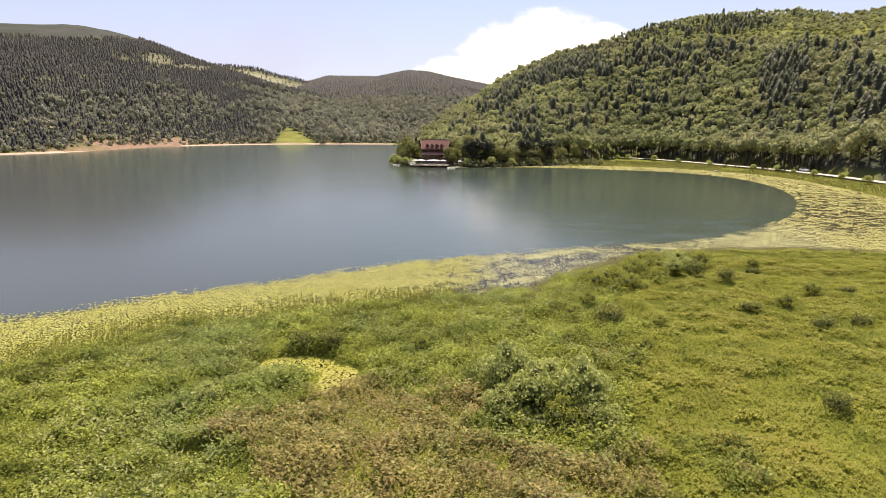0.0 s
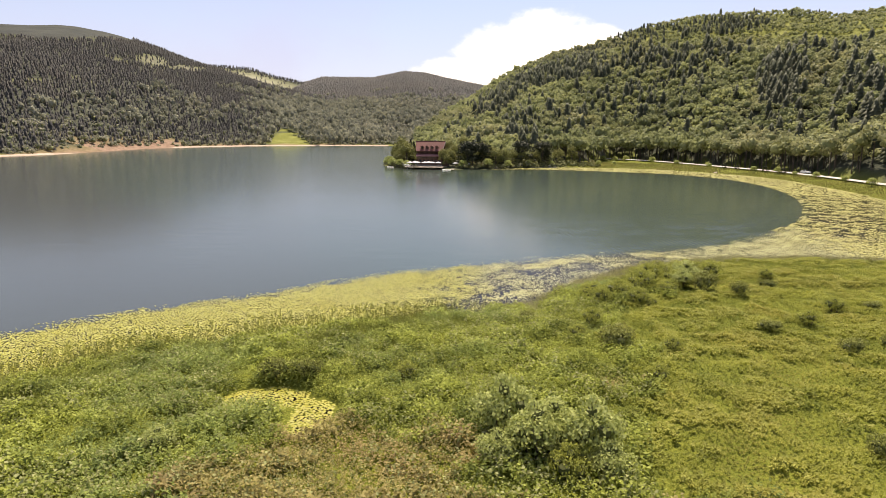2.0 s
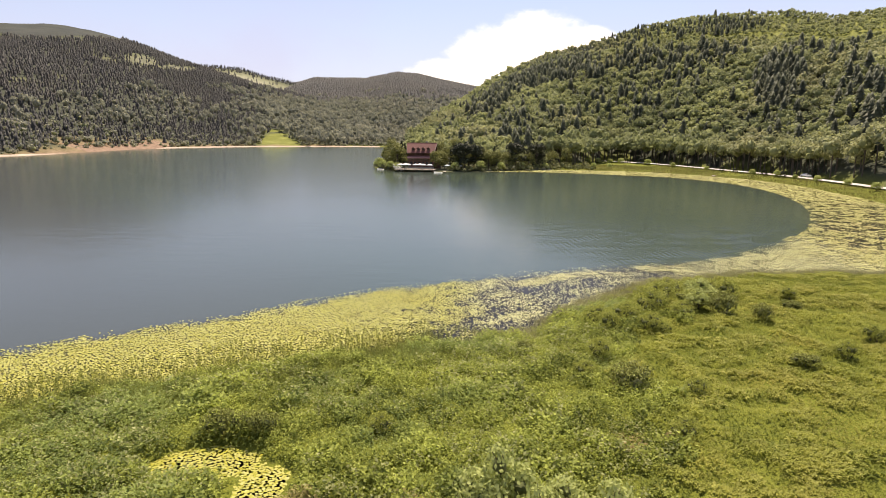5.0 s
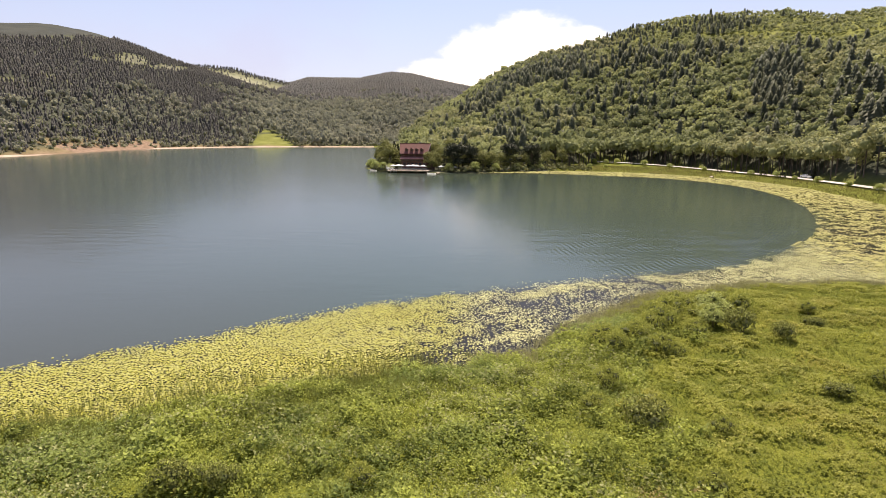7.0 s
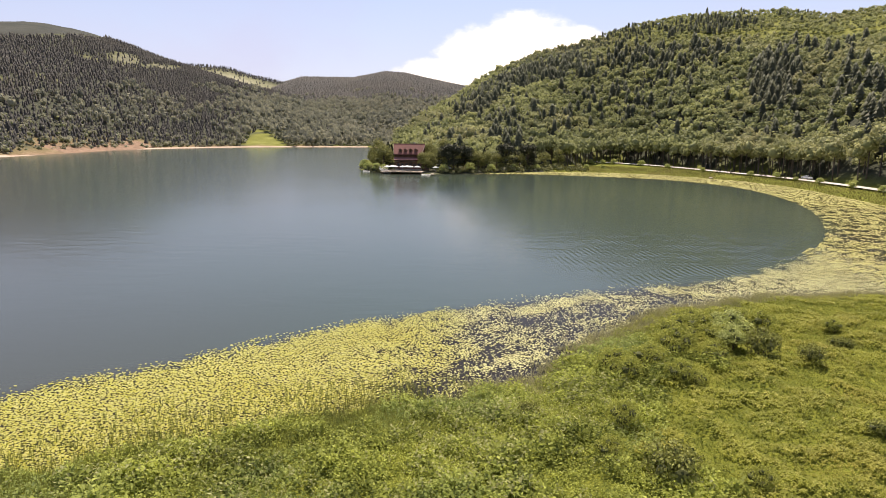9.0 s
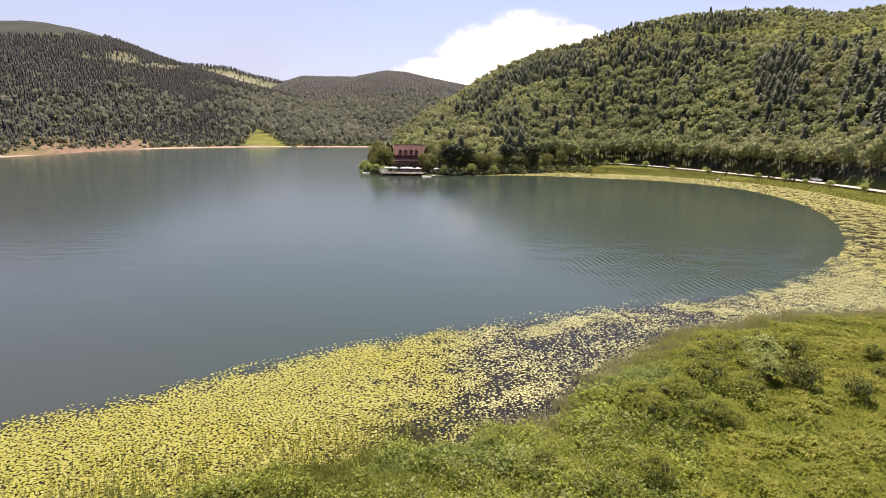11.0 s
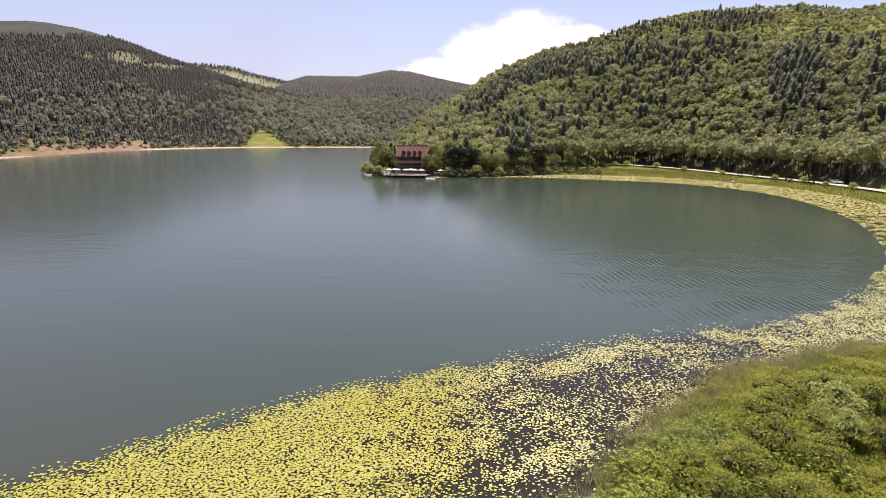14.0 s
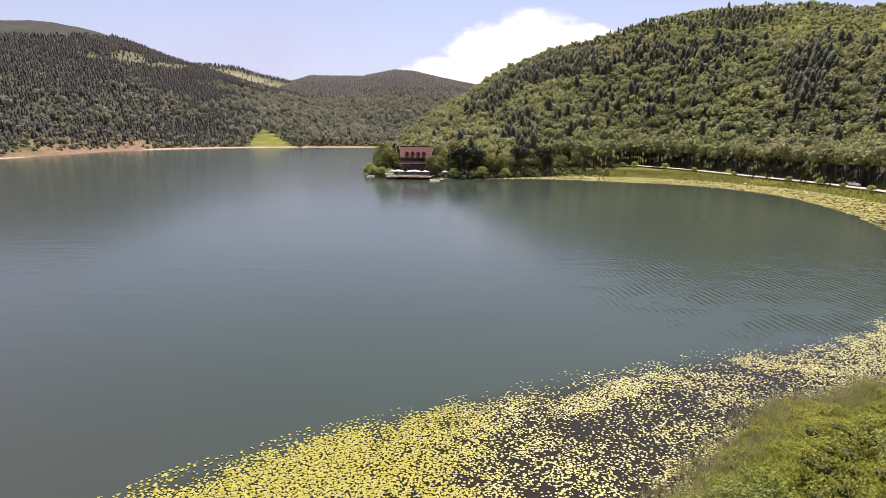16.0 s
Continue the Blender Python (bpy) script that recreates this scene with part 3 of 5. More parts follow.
def cards(n, radii, size, rng, centre=(0, 0, 0), shell=0.75, ruffle=0.5):
    """Small leaf clumps (bent quads as two triangles) over an ellipsoid, facing about outwards."""
    d = rng.normal(size=(n, 3))
    d /= np.linalg.norm(d, axis=1)[:, None]
    d[:, 2] = np.where(d[:, 2] < -0.6, -d[:, 2], d[:, 2])
    at = d * np.array(radii) * rng.uniform(shell, 1.08, (n, 1)) + centre
    out = d + rng.normal(0, ruffle, (n, 3))
    out /= np.linalg.norm(out, axis=1)[:, None]
    a = np.cross(out, rng.normal(size=(n, 3)))
    a /= np.linalg.norm(a, axis=1)[:, None]
    b = np.cross(out, a)
    s = size * rng.uniform(0.6, 1.3, (n, 1))
    v = np.stack([at - a * s, at - b * s * 0.7 + out * s * 0.15, at + a * s, at + b * s * 0.7], 1).reshape(-1, 3)
    base = np.arange(n)[:, None] * 4
    f = np.concatenate([base + [0, 1, 2], base + [0, 2, 3]])
    return v, f


def lumpy(level, radii, rough, seed, centre=(0, 0, 0)):
    v, f = ico(level)
    k = np.array([1 + rough * (noise.noise(Vector(p) * 1.7 + Vector((seed * 3.1, 0, 0)))) for p in v])
    return v * k[:, None] * np.array(radii) + centre, f


def joined(*pieces):
    vs, fs, n = [], [], 0
    for v, f in pieces:
        vs.append(v), fs.append(f + n)
        n += len(v)
    return np.concatenate(vs), np.concatenate(fs)


def broadleaf_shapes(rng, n, leaves=108, size=0.18):
    """Crowns of one unit radius standing on z=0: a core and leaf clumps in several lobes."""
    cores, crowns = [], []
    for k in range(n):
        lobes = [((0, 0, 0.9), (0.66, 0.66, 0.82))] + [((q * math.cos(a), q * math.sin(a), h), (w, w, w * 0.9))
                                                      for a, q, h, w in zip(np.arange(6) * 1.05 + rng.uniform(-0.4, 0.4, 6), rng.uniform(0.42, 0.85, 6), rng.uniform(0.35, 1.5, 6), rng.uniform(0.26, 0.5, 6))]
        cores.append(lumpy(1, (0.68, 0.66, 0.55), 0.9, k, (0, 0, 0.92)))
        crowns.append(joined(*[cards(leaves // 3 if i == 0 else leaves // 9, r, size, rng, c, 0.8, 0.36) for i, (c, r) in enumerate(lobes)]))
    return cores, crowns


def conifer_shapes(rng, n, tiers=6, spokes=7, wide=0.2, taper=0.85):
    """Spires one unit tall: ragged skirts of branches."""
    out = []
    for _ in range(n):
        vs, fs = [], []
        for t in range(tiers):
            z0, z1 = t / tiers * 0.95, min(1.0, (t + 1.7) / tiers * 0.95 + 0.05)
            r = wide * (1 - t / tiers) ** taper + 0.015
            k, off = len(vs), rng.uniform(0, 6.28)
            vs.append((0, 0, z1))
            for i in range(spokes * 2):
                a = off + i * math.pi / spokes
                q = r * (rng.uniform(0.85, 1.2) if i % 2 == 0 else rng.uniform(0.45, 0.65))
                vs.append((q * math.cos(a), q * math.sin(a), z0 + (0.0 if i % 2 == 0 else 0.05) + rng.uniform(-0.015, 0.015)))
            fs += [(k, k + 1 + i, k + 1 + (i + 1) % (spokes * 2)) for i in range(spokes * 2)]
        out.append((np.array(vs), np.array(fs)))
    return out


# ---- the woods ----
rng = np.random.default_rng(7)


def wood_places(lo_x, hi_x, lo_y, hi_y, spacing, wanted, u_max=1.12):
    x, y = sampled(lo_x, hi_x, lo_y, hi_y, spacing, rng)
    bearing = np.degrees(np.arctan2(x - EYE_X, y - EYE_Y))
    z, which, u, shore, wet = land(x, y)
    sandy, slope, lawn = bank_masks(x, y, shore)
    r = np.hypot(x - EYE_X, y - EYE_Y)
    keep = (which == wanted) & (u > 0) & (u < u_max) & ~wet & (np.abs(bearing) < 41) & (to_line(ROAD, x, y) > 5) & (shore > 5)
    if wanted == 0:
        keep |= ~wet & (bearing > 8) & (bearing < 44) & (hill(RIGHT_HILL, bearing, r, 4.5)[1] > -0.07) & (u < 0.5) & (to_line(ROAD, x, y) > 4.5) & (shore > 20)
    keep &= ~(clearing(x, y, z, which, u) & (rng.random(len(x)) > 0.12)) & ~heath(x, y, z, which) & ~sandy & ~lawn & ~(slope & (rng.random(len(x)) > 0.35))
    return np.stack([x, y, z], -1)[keep], u[keep]


def leafy_share(x, y, z):
    """The share of broadleaf trees on the slopes across the lake."""
    bearing, elevation = seen_at(x, y, z)
    drift = 1.6 * (vnoise(x, y, 120, 18) - 0.5)
    return np.clip(np.clip((bearing + 22) / 4, 0, 1) * np.clip((2.9 - elevation) / 1.0 + drift, 0, 1) * 0.9 + 0.35 * (elevation < 3.5) * (vnoise(x, y, 80, 17) > 0.6), 0, 1)


def plant_wood(name, at, shapes_list, materials, size, label, tall=None, soft=False, tone=None):
    seed = int(rng.integers(1e9))
    turn = rng.uniform(0, 6.28, len(at))
    holder = None
    for k, (shapes, material) in enumerate(zip(shapes_list, materials)):
        v, f, t = scatter(shapes, at, size, turn, np.random.default_rng(seed), tall=tall, tone=tone)
        me = np_mesh(name, v, f, material, t, smooth=(k == 1 or soft))
        if holder is None:
            holder = tagged(new(name, me), label, "forest", kind="stuff")
        else:
            ob = tagged(new("shaded_foliage", me), kind="stuff")
            ob.parent = holder
    return holder


at, u = wood_places(-90, 500, 150, 790, 4.3, 0, 1.04)
bear = np.degrees(np.arctan2(at[:, 0] - EYE_X, at[:, 1] - EYE_Y))
stand = 0.04 + 0.2 * (vnoise(at[:, 0], at[:, 1], 50, 31) > 0.62)
# stands of fir: bearing and its half width, place up the slope and its half width, share
for mid_b, half_b, mid_u, half_u, share in ((19.3, 4.2, 0.85, 0.09, 1.0), (24.4, 1.7, 0.38, 0.18, 0.9), (9, 7.5, 0.90, 0.10, 0.75), (5.5, 4.5, 0.72, 0.2, 0.75), (15, 6.5, 0.55, 0.09, 0.5), (4, 1.8, 0.16, 0.12, 0.45), (30, 2.5, 0.28, 0.14, 0.3), (1.5, 2.5, 0.6, 0.2, 0.5), (27.5, 2.5, 0.6, 0.05, 0.5)):
    d = ((bear - mid_b) / half_b) ** 2 + ((u - mid_u) / half_u) ** 2 + 1.6 * (vnoise(at[:, 0], at[:, 1], 35, 32) - 0.5)
    stand = np.maximum(stand, share * np.clip(1.6 - d, 0, 1))
scrub = np.clip((u - 0.58) / 0.16, 0, 1) * np.clip((bear - 8) / 8, 0, 1)
dark = rng.random(len(at)) < stand * (u > 0.05) * np.where(stand < 0.3, 1 - 0.85 * scrub, 1)
leafy, spiry = at[~dark], at[dark]
edge = (u[~dark] < 0.045) & (leafy[:, 0] > 40)
size = np.where(edge, rng.uniform(2.8, 4.6, len(leafy)), 1.8 + 2.2 * rng.random(len(leafy)) ** 1.5)
size *= 1 - 0.6 * scrub[~dark]
leafy[:, 2] += np.where(edge, rng.uniform(5.5, 8.5, len(leafy)), size * 0.1)
tall = np.where(edge, 1.15, rng.uniform(0.8, 1.2, len(leafy)))
# edge term darkens the front crowns: forest edge shade put in the tone
tone = np.clip(0.5 + 1.9 * (vnoise(leafy[:, 0], leafy[:, 1], 38, 36) - 0.5) + rng.normal(0, 0.2, len(leafy)) + 0.3 * scrub[~dark] - 0.35 * edge, 0, 1)
close = np.hypot(leafy[:, 0] - EYE_X, leafy[:, 1] - EYE_Y) < 350
for pick, name, leaves, leaf_size, label in ((close, "broadleaf_forest_edge", 130, 0.16, "dense green beech forest above the lake road"), (~close, "broadleaf_forest", 60, 0.25, "dense green beech forest on the hillside")):
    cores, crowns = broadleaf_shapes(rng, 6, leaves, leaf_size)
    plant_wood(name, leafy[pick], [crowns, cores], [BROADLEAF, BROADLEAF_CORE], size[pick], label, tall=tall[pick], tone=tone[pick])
stems = [(np.array([(0.06 * math.cos(q), 0.06 * math.sin(q), z) for z in (-2.4, 0.5) for q in (0, 2.1, 4.2)]), np.array([(i, (i + 1) % 3, 3 + (i + 1) % 3, 3 + i) for i in range(3)]))]
v, f, t = scatter(stems, leafy[edge], size[edge], np.zeros(edge.sum()), rng)
tagged(new("forest_edge_trunks", np_mesh("forest_edge_trunks", v, f, BARK, t)), "slender trunks at the forest edge", "forest", kind="stuff")
plant_wood("conifer_forest", spiry, [conifer_shapes(rng, 8, 7, 6, 0.29, 0.48)], [CONIFER], (6.0 + 7 * rng.random(len(spiry)) ** 1.3) * (1 - 0.5 * np.clip((u[dark] - 0.62) / 0.2, 0, 1)), "dark fir trees among the beeches", tall=rng.uniform(0.9, 1.1, len(spiry)), soft=True)
at, u = wood_places(-1300, 60, 400, 1780, 5.6, 1, 1.02)
at = at[rng.random(len(at)) > leafy_share(*at.T)]
plant_wood("far_conifer_forest", at, [conifer_shapes(rng, 8, 2, 4, 0.26, 0.7)], [HAZY_FAR_CONIFER], 4.5 + 4.5 * rng.random(len(at)) ** 1.5, "dark fir forest across the lake", soft=True,
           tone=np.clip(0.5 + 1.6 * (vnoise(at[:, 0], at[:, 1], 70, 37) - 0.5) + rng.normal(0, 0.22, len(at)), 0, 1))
at, u = wood_places(-1250, -300, 1400, 2450, 11, 2, 1.05)
plant_wood("ridge_forest", at, [conifer_shapes(rng, 4, 2, 4, 0.3)], [HAZY_FAR_CONIFER], rng.uniform(6, 11, len(at)), "fir trees round pale ridge meadows", soft=True)
at, u = wood_places(-880, 160, 850, 2450, 8.4, 3, 1.02)
at = at[rng.random(len(at)) > leafy_share(*at.T)]
plant_wood("distant_forest", at, [conifer_shapes(rng, 5, 2, 3, 0.4, 0.7)], [HAZY_DISTANT_CONIFER], rng.uniform(6.0, 10.0, len(at)), "distant dark forest on the rounded hill", soft=True)

far_cores, far_crowns = broadleaf_shapes(np.random.default_rng(3), 5, 27, 0.37)
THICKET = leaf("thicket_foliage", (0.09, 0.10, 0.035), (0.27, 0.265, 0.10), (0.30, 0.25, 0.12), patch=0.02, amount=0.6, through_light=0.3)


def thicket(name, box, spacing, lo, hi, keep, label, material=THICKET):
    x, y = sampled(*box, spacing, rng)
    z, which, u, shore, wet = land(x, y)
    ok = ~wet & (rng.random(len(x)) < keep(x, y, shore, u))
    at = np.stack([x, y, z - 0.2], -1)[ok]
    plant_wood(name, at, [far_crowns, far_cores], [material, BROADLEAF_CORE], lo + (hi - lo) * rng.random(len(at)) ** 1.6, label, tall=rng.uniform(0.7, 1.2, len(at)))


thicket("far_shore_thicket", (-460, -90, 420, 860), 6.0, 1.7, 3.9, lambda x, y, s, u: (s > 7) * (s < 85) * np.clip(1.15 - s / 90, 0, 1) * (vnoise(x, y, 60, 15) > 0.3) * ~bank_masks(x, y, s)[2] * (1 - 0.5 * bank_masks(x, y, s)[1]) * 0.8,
        "pale green bushes along the far shore", HAZY_FAR_BROAD)
thicket("point_undergrowth", (-60, 60, 310, 400), 3.1, 0.9, 2.0, lambda x, y, s, u: (s > 0.5) * (s < 24) * ((x < -37.5) | (x > -16.5) | (y > 345)) * (to_line(ROAD, x, y) > 6) * 0.75, "dense green undergrowth on the wooded point")
thicket("hilltop_scrub", (90, 480, 380, 700), 3.9, 1.0, 2.1, lambda x, y, s, u: (u > 0.70) * (u < 1.03) * (np.degrees(np.arctan2(x - EYE_X, y - EYE_Y)) > 10) * (np.degrees(np.arctan2(x - EYE_X, y - EYE_Y)) < 40) * (land(x, y)[1] == 0) * 0.8,
        "low green scrub on the hilltop", BROADLEAF)
# bushes added in the darker thicket colour, as the shade under the edge trees
thicket("roadside_shade_bushes", (60, 200, 170, 440), 3.4, 0.7, 1.5, lambda x, y, s, u: (np.degrees(np.arctan2(x - EYE_X, y - EYE_Y)) > 8) * (np.abs(hill(RIGHT_HILL, np.degrees(np.arctan2(x - EYE_X, y - EYE_Y)), np.hypot(x - EYE_X, y - EYE_Y), 4.5)[1] + 0.01) < 0.055) * (to_line(ROAD, x, y) > 4) * (s > 18) * 0.06,
        "dark bushes added for the shade at the forest edge above the road")
x_far, y_far = sampled(-760, 60, 480, 1600, 9, rng)
z_far, w_far, u_far, s_far, wet_far = land(x_far, y_far)
ok = ((w_far == 1) | (w_far == 3)) & (u_far > 0) & (rng.random(len(x_far)) < leafy_share(x_far, y_far, z_far)) & ~bank_masks(x_far, y_far, s_far)[2]
at = np.stack([x_far, y_far, z_far + 1], -1)[ok]
plant_wood("far_broadleaf_trees", at, [far_crowns, far_cores], [HAZY_FAR_BROAD, HAZY_FAR_BROAD], rng.uniform(2.4, 4.6, len(at)), "pale broadleaf trees scattered through the far firs", tall=rng.uniform(1.2, 1.7, len(at)))

# ---- lily pads ----
a = np.linspace(0.35, 2 * math.pi - 0.35, 5)
pad = np.array([(math.cos(q), math.sin(q), 0.0) for q in a])
pad_faces = np.array([(0, 1, 2, 3, 4)])
PAD_SHAPES = [(np.c_[pad[:, :2] * (1, 0.92), pad[:, 0] * slope + 0.06 + abs(slope)], pad_faces) for slope in (0.0, 0.05, -0.1, 0.12, 0.16)]


def pads(name, box, spacing, radius, density, label, seed, material=PAD):
    g = np.random.default_rng(seed)
    x, y = sampled(*box, spacing, g, 1.6)
    ok = inside(LAKE, x, y) & (~inside(OPEN, x, y) | (to_line(OPEN, x, y, True) < 1.9 * vnoise(x, y, 4, 48)) & (y < 135)) | np.any([((x - px) / ra) ** 2 + ((y - py) / rb) ** 2 < 1.1 for px, py, ra, rb, _ in POOLS], axis=0)
    x, y = x[ok], y[ok]
    keep = g.random(len(x)) < density(x, y)
    x, y = x[keep], y[keep]
    at = np.stack([x, y, g.uniform(0.01, 0.05, len(x))], -1)
    # paler tone towards the east, the glare on the pads put into their colour
    tone = np.clip(0.26 * g.random(len(x)) + 0.74 * np.clip((x + 2) / 5, 0, 1), 0, 1)
    v, f, t = scatter(PAD_SHAPES, at, radius * g.uniform(0.65, 1.3, len(x)) * (1 + 0.12 * np.clip(-x / 6, 0, 1)), g.uniform(0, 6.28, len(x)), g, tone=tone)
    tagged(new(name, np_mesh(name, v, f, material, t)), label, "water lilies", kind="stuff")


def near_density(x, y):
    """Crowded on the west, thin over the deeper pocket east of it, with a few crowded rafts."""
    edge = to_line(OPEN, x, y, True)
    sparse = np.clip((x + 0.3 - np.where(y < 80, 0.45, 0.2) * (y - 80) + 5 * (vnoise(x, y, 5, 49) - 0.5)) / 1.1, 0, 1) * np.clip((44 - x) / 14, 0, 1)
    raft = np.zeros(np.shape(x))
    for chain, wide in (([(6.3, 92.7), (10.5, 96), (16.1, 100.3)], 1.5), ([(25, 104), (31, 102.6), (38, 103)], 1.9), ([(36, 109), (43, 114)], 2.2), ([(1.5, 76), (4, 77.5), (7, 79.5)], 1.2), ([(11, 83.5), (13, 85)], 0.7), ([(18, 94), (20, 96)], 0.8)):
        raft = np.maximum(raft, np.clip(1.5 - to_line(chain, x, y) / wide + 1.4 * (vnoise(x, y, 1.5, 42) - 0.5), 0, 1))
    thin = 0.19 + 0.56 * np.clip(2.6 * (vnoise(x, y, 3.2, 71, 2) - 0.33), 0, 1) * np.clip(0.3 + 2.2 * (vnoise(x, y, 1.1, 72, 2) - 0.25), 0, 1)
    d = np.maximum(1 - sparse * (1 - thin), 0.95 * raft)
    d *= np.clip(0.18 + edge / 3.2 + 1.5 * (vnoise(x, y, 2.2, 44) - 0.5), 0.06, 1)
    west = np.clip(-(x + 4) / 9, 0, 1)
    d *= np.clip(0.75 + 0.4 * west + 1.8 * (vnoise(x, y, 1.3, 45) - 0.42), 0.35, 1) * np.clip(0.4 + 0.55 * west + 1.2 * vnoise(x, y, 0.45, 46, 1), 0, 1)
    return np.where((y < 52) & (x > -20), 0.95, d * np.clip((67 - x) / 11, 0, 1) * np.where(inside(OPEN, x, y), 0.35, 1))


def mat_density(x, y):
    """Broken into small rafts towards the open water, closed towards the bank."""
    edge = to_line(OPEN, x, y, True)
    closed = np.clip((edge - 12 + 16 * (vnoise(x, y, 14, 47) - 0.5)) / 12, 0, 0.8)
    broken = np.clip(3.2 * (vnoise(x, y, 1.4, 74, 2) - 0.34), 0.06, 1)
    return np.maximum(broken, closed + 0.3 * broken)


pads("lily_pads", (-58, 67, 31, 150), 0.138, 0.085, near_density, "yellow-green water lily pads crowding the lake margin", 3)
pads("lily_pad_mat", (50, 122, 98, 200), 0.28, 0.2, lambda x, y: mat_density(x, y) * np.clip((x - 53) / 9, 0, 1), "yellowish mat of lily pads along the bay", 4, PAD_FAR)
pads("far_lily_pad_mat", (-2, 122, 200, 350), 0.56, 0.45, lambda x, y: np.clip(0.55 + 0.6 * mat_density(x, y), 0, 0.98), "yellowish mat of lily pads at the head of the bay", 6, PAD_FAR)

# ---- the near meadow ----
rng = np.random.default_rng(11)


def herb_shape(rng, n=8):
    vs, fs = [], []
    for i in range(n):
        z, a, r = rng.uniform(0.25, 1.0), rng.uniform(0, 6.28), rng.uniform(0.05, 0.4)
        c, s = math.cos(a), math.sin(a)
        k, w, ln, dip = len(vs), rng.uniform(0.07, 0.13), rng.uniform(0.2, 0.38), rng.uniform(-0.2, 0.22)
        for u, q, h in ((0, 0, 0), (0.5, w, 0.06), (1, 0, dip), (0.5, -w, 0.06)):
            vs.append(((r + u * ln) * c - q * s, (r + u * ln) * s + q * c, z + h))
        fs += [(k, k + 1, k + 2), (k, k + 2, k + 3)]
    return np.array(vs), np.array(fs)


def tuft_shape(rng, blades=6, width=0.05, spread_out=0.35):
    vs, fs = [], []
    for i in range(blades):
        a, r, h = rng.uniform(0, 6.28), rng.uniform(0, 0.15), rng.uniform(0.6, 1.0)
        c, s, o = math.cos(a), math.sin(a), rng.uniform(0.3, 1) * spread_out
        k = len(vs)
        vs += [(r * c - width * s, r * s + width * c, 0), (r * c + width * s, r * s - width * c, 0), ((r + o) * c, (r + o) * s, h)]
        fs.append((k, k + 1, k + 2))
    return np.array(vs), np.array(fs)


def arched_shape(rng, blades=5, width=0.13, reach=0.9):
    """A soft tussock: broad bundles of grass that rise and bend over."""
    vs, fs = [], []
    for i in range(blades):
        a, h = i * 6.283 / blades + rng.uniform(-0.5, 0.5), rng.uniform(0.7, 1.0)
        c, s, o, w = math.cos(a), math.sin(a), rng.uniform(0.5, 1) * reach, width * rng.uniform(0.7, 1.3)
        k = len(vs)
        for r, q, z in ((0.05, 0, 0.1), (o * 0.4, w, h * 0.92), (o, 0, h * rng.uniform(0.7, 1.0)), (o * 0.4, -w, h * 0.92)):
            vs.append((r * c - q * s, r * s + q * c, z))
        fs += [(k, k + 3, k + 1), (k + 1, k + 3, k + 2)]
    return np.array(vs), np.array(fs)


def grassy(x, y):
    """Over 0.5 where the open grass lies, under it where tall herbs grow."""
    edge = 9.5 + 0.10 * (y - 30) + 5 * (vnoise(x, y, 12, 51) - 0.5)
    bank = np.exp(-(to_line([(10, 70), (14, 76), (21, 83), (27, 89)], x, y) / 4.5) ** 2)
    return 1 / (1 + np.exp(-(x - edge) / 2.2)) - 0.3 * bank - 0.45 * np.clip((vnoise(x, y, 7, 52) - 0.60) * 6, 0, 1) * (x < 40)


def cover(name, box, spacing, keep, shapes, size, material, label, lean=0.15, drop=0.04, seed=1, tall=None, wade=0.0, clump=4.0, wind=0.0, crest=0.0, speck=0.2, sward=False):
    g = np.random.default_rng(seed)
    x, y = sampled(*box, spacing, g, 1.3)
    z, which, u, shore, wet = land(x, y)
    ok = ((~wet & (z > 0.02)) | (wet & (shore < wade))) & (g.random(len(x)) < keep(x, y, np.where(wet, 0, shore) if not wade else np.where(wet, -shore, shore)))
    x, y, z = x[ok], y[ok], z[ok]
    s, z = size(x, y, g), np.maximum(z, 0.0)
    # crest pales hummock tops and darkens hollows: lit and shaded relief in the tone
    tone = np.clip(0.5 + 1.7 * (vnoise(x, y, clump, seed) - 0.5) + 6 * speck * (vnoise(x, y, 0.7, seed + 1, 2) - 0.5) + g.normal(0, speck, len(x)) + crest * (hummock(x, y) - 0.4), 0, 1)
    blow = wind * np.stack([0.4 + 2 * (vnoise(x, y, 5, 15) - 0.5), 1.6 * (vnoise(x, y, 5, 16) - 0.5)], -1)
    v, f, t = scatter(shapes, np.stack([x, y, z - drop], -1), s, g.uniform(0, 6.28, len(x)), g, lean=lean, tall=None if tall is None else tall(x, y, g), tone=tone, wind=blow)
    tagged(new(name, np_mesh(name, v, f, material, t, smooth=sward)), label, "plants", kind="stuff")


def in_view(x, y):
    """The stretch of meadow that lies before the walk."""
    return np.where((y > 22) & (np.abs(x - 1) < 8 + 0.68 * y), 1.0, 0.16)


PALE_HERB = leaf("pale_herb_leaves", (0.22, 0.24, 0.09), (0.48, 0.48, 0.21), (0.4, 0.39, 0.18), patch=0.3, amount=0.5, through_light=0.35)
HERBS, TUFTS = [herb_shape(rng) for _ in range(6)], [tuft_shape(rng, 8, 0.05, 0.7) for _ in range(6)]
REEDS = [tuft_shape(rng, 6, 0.017, 0.18) for _ in range(5)]
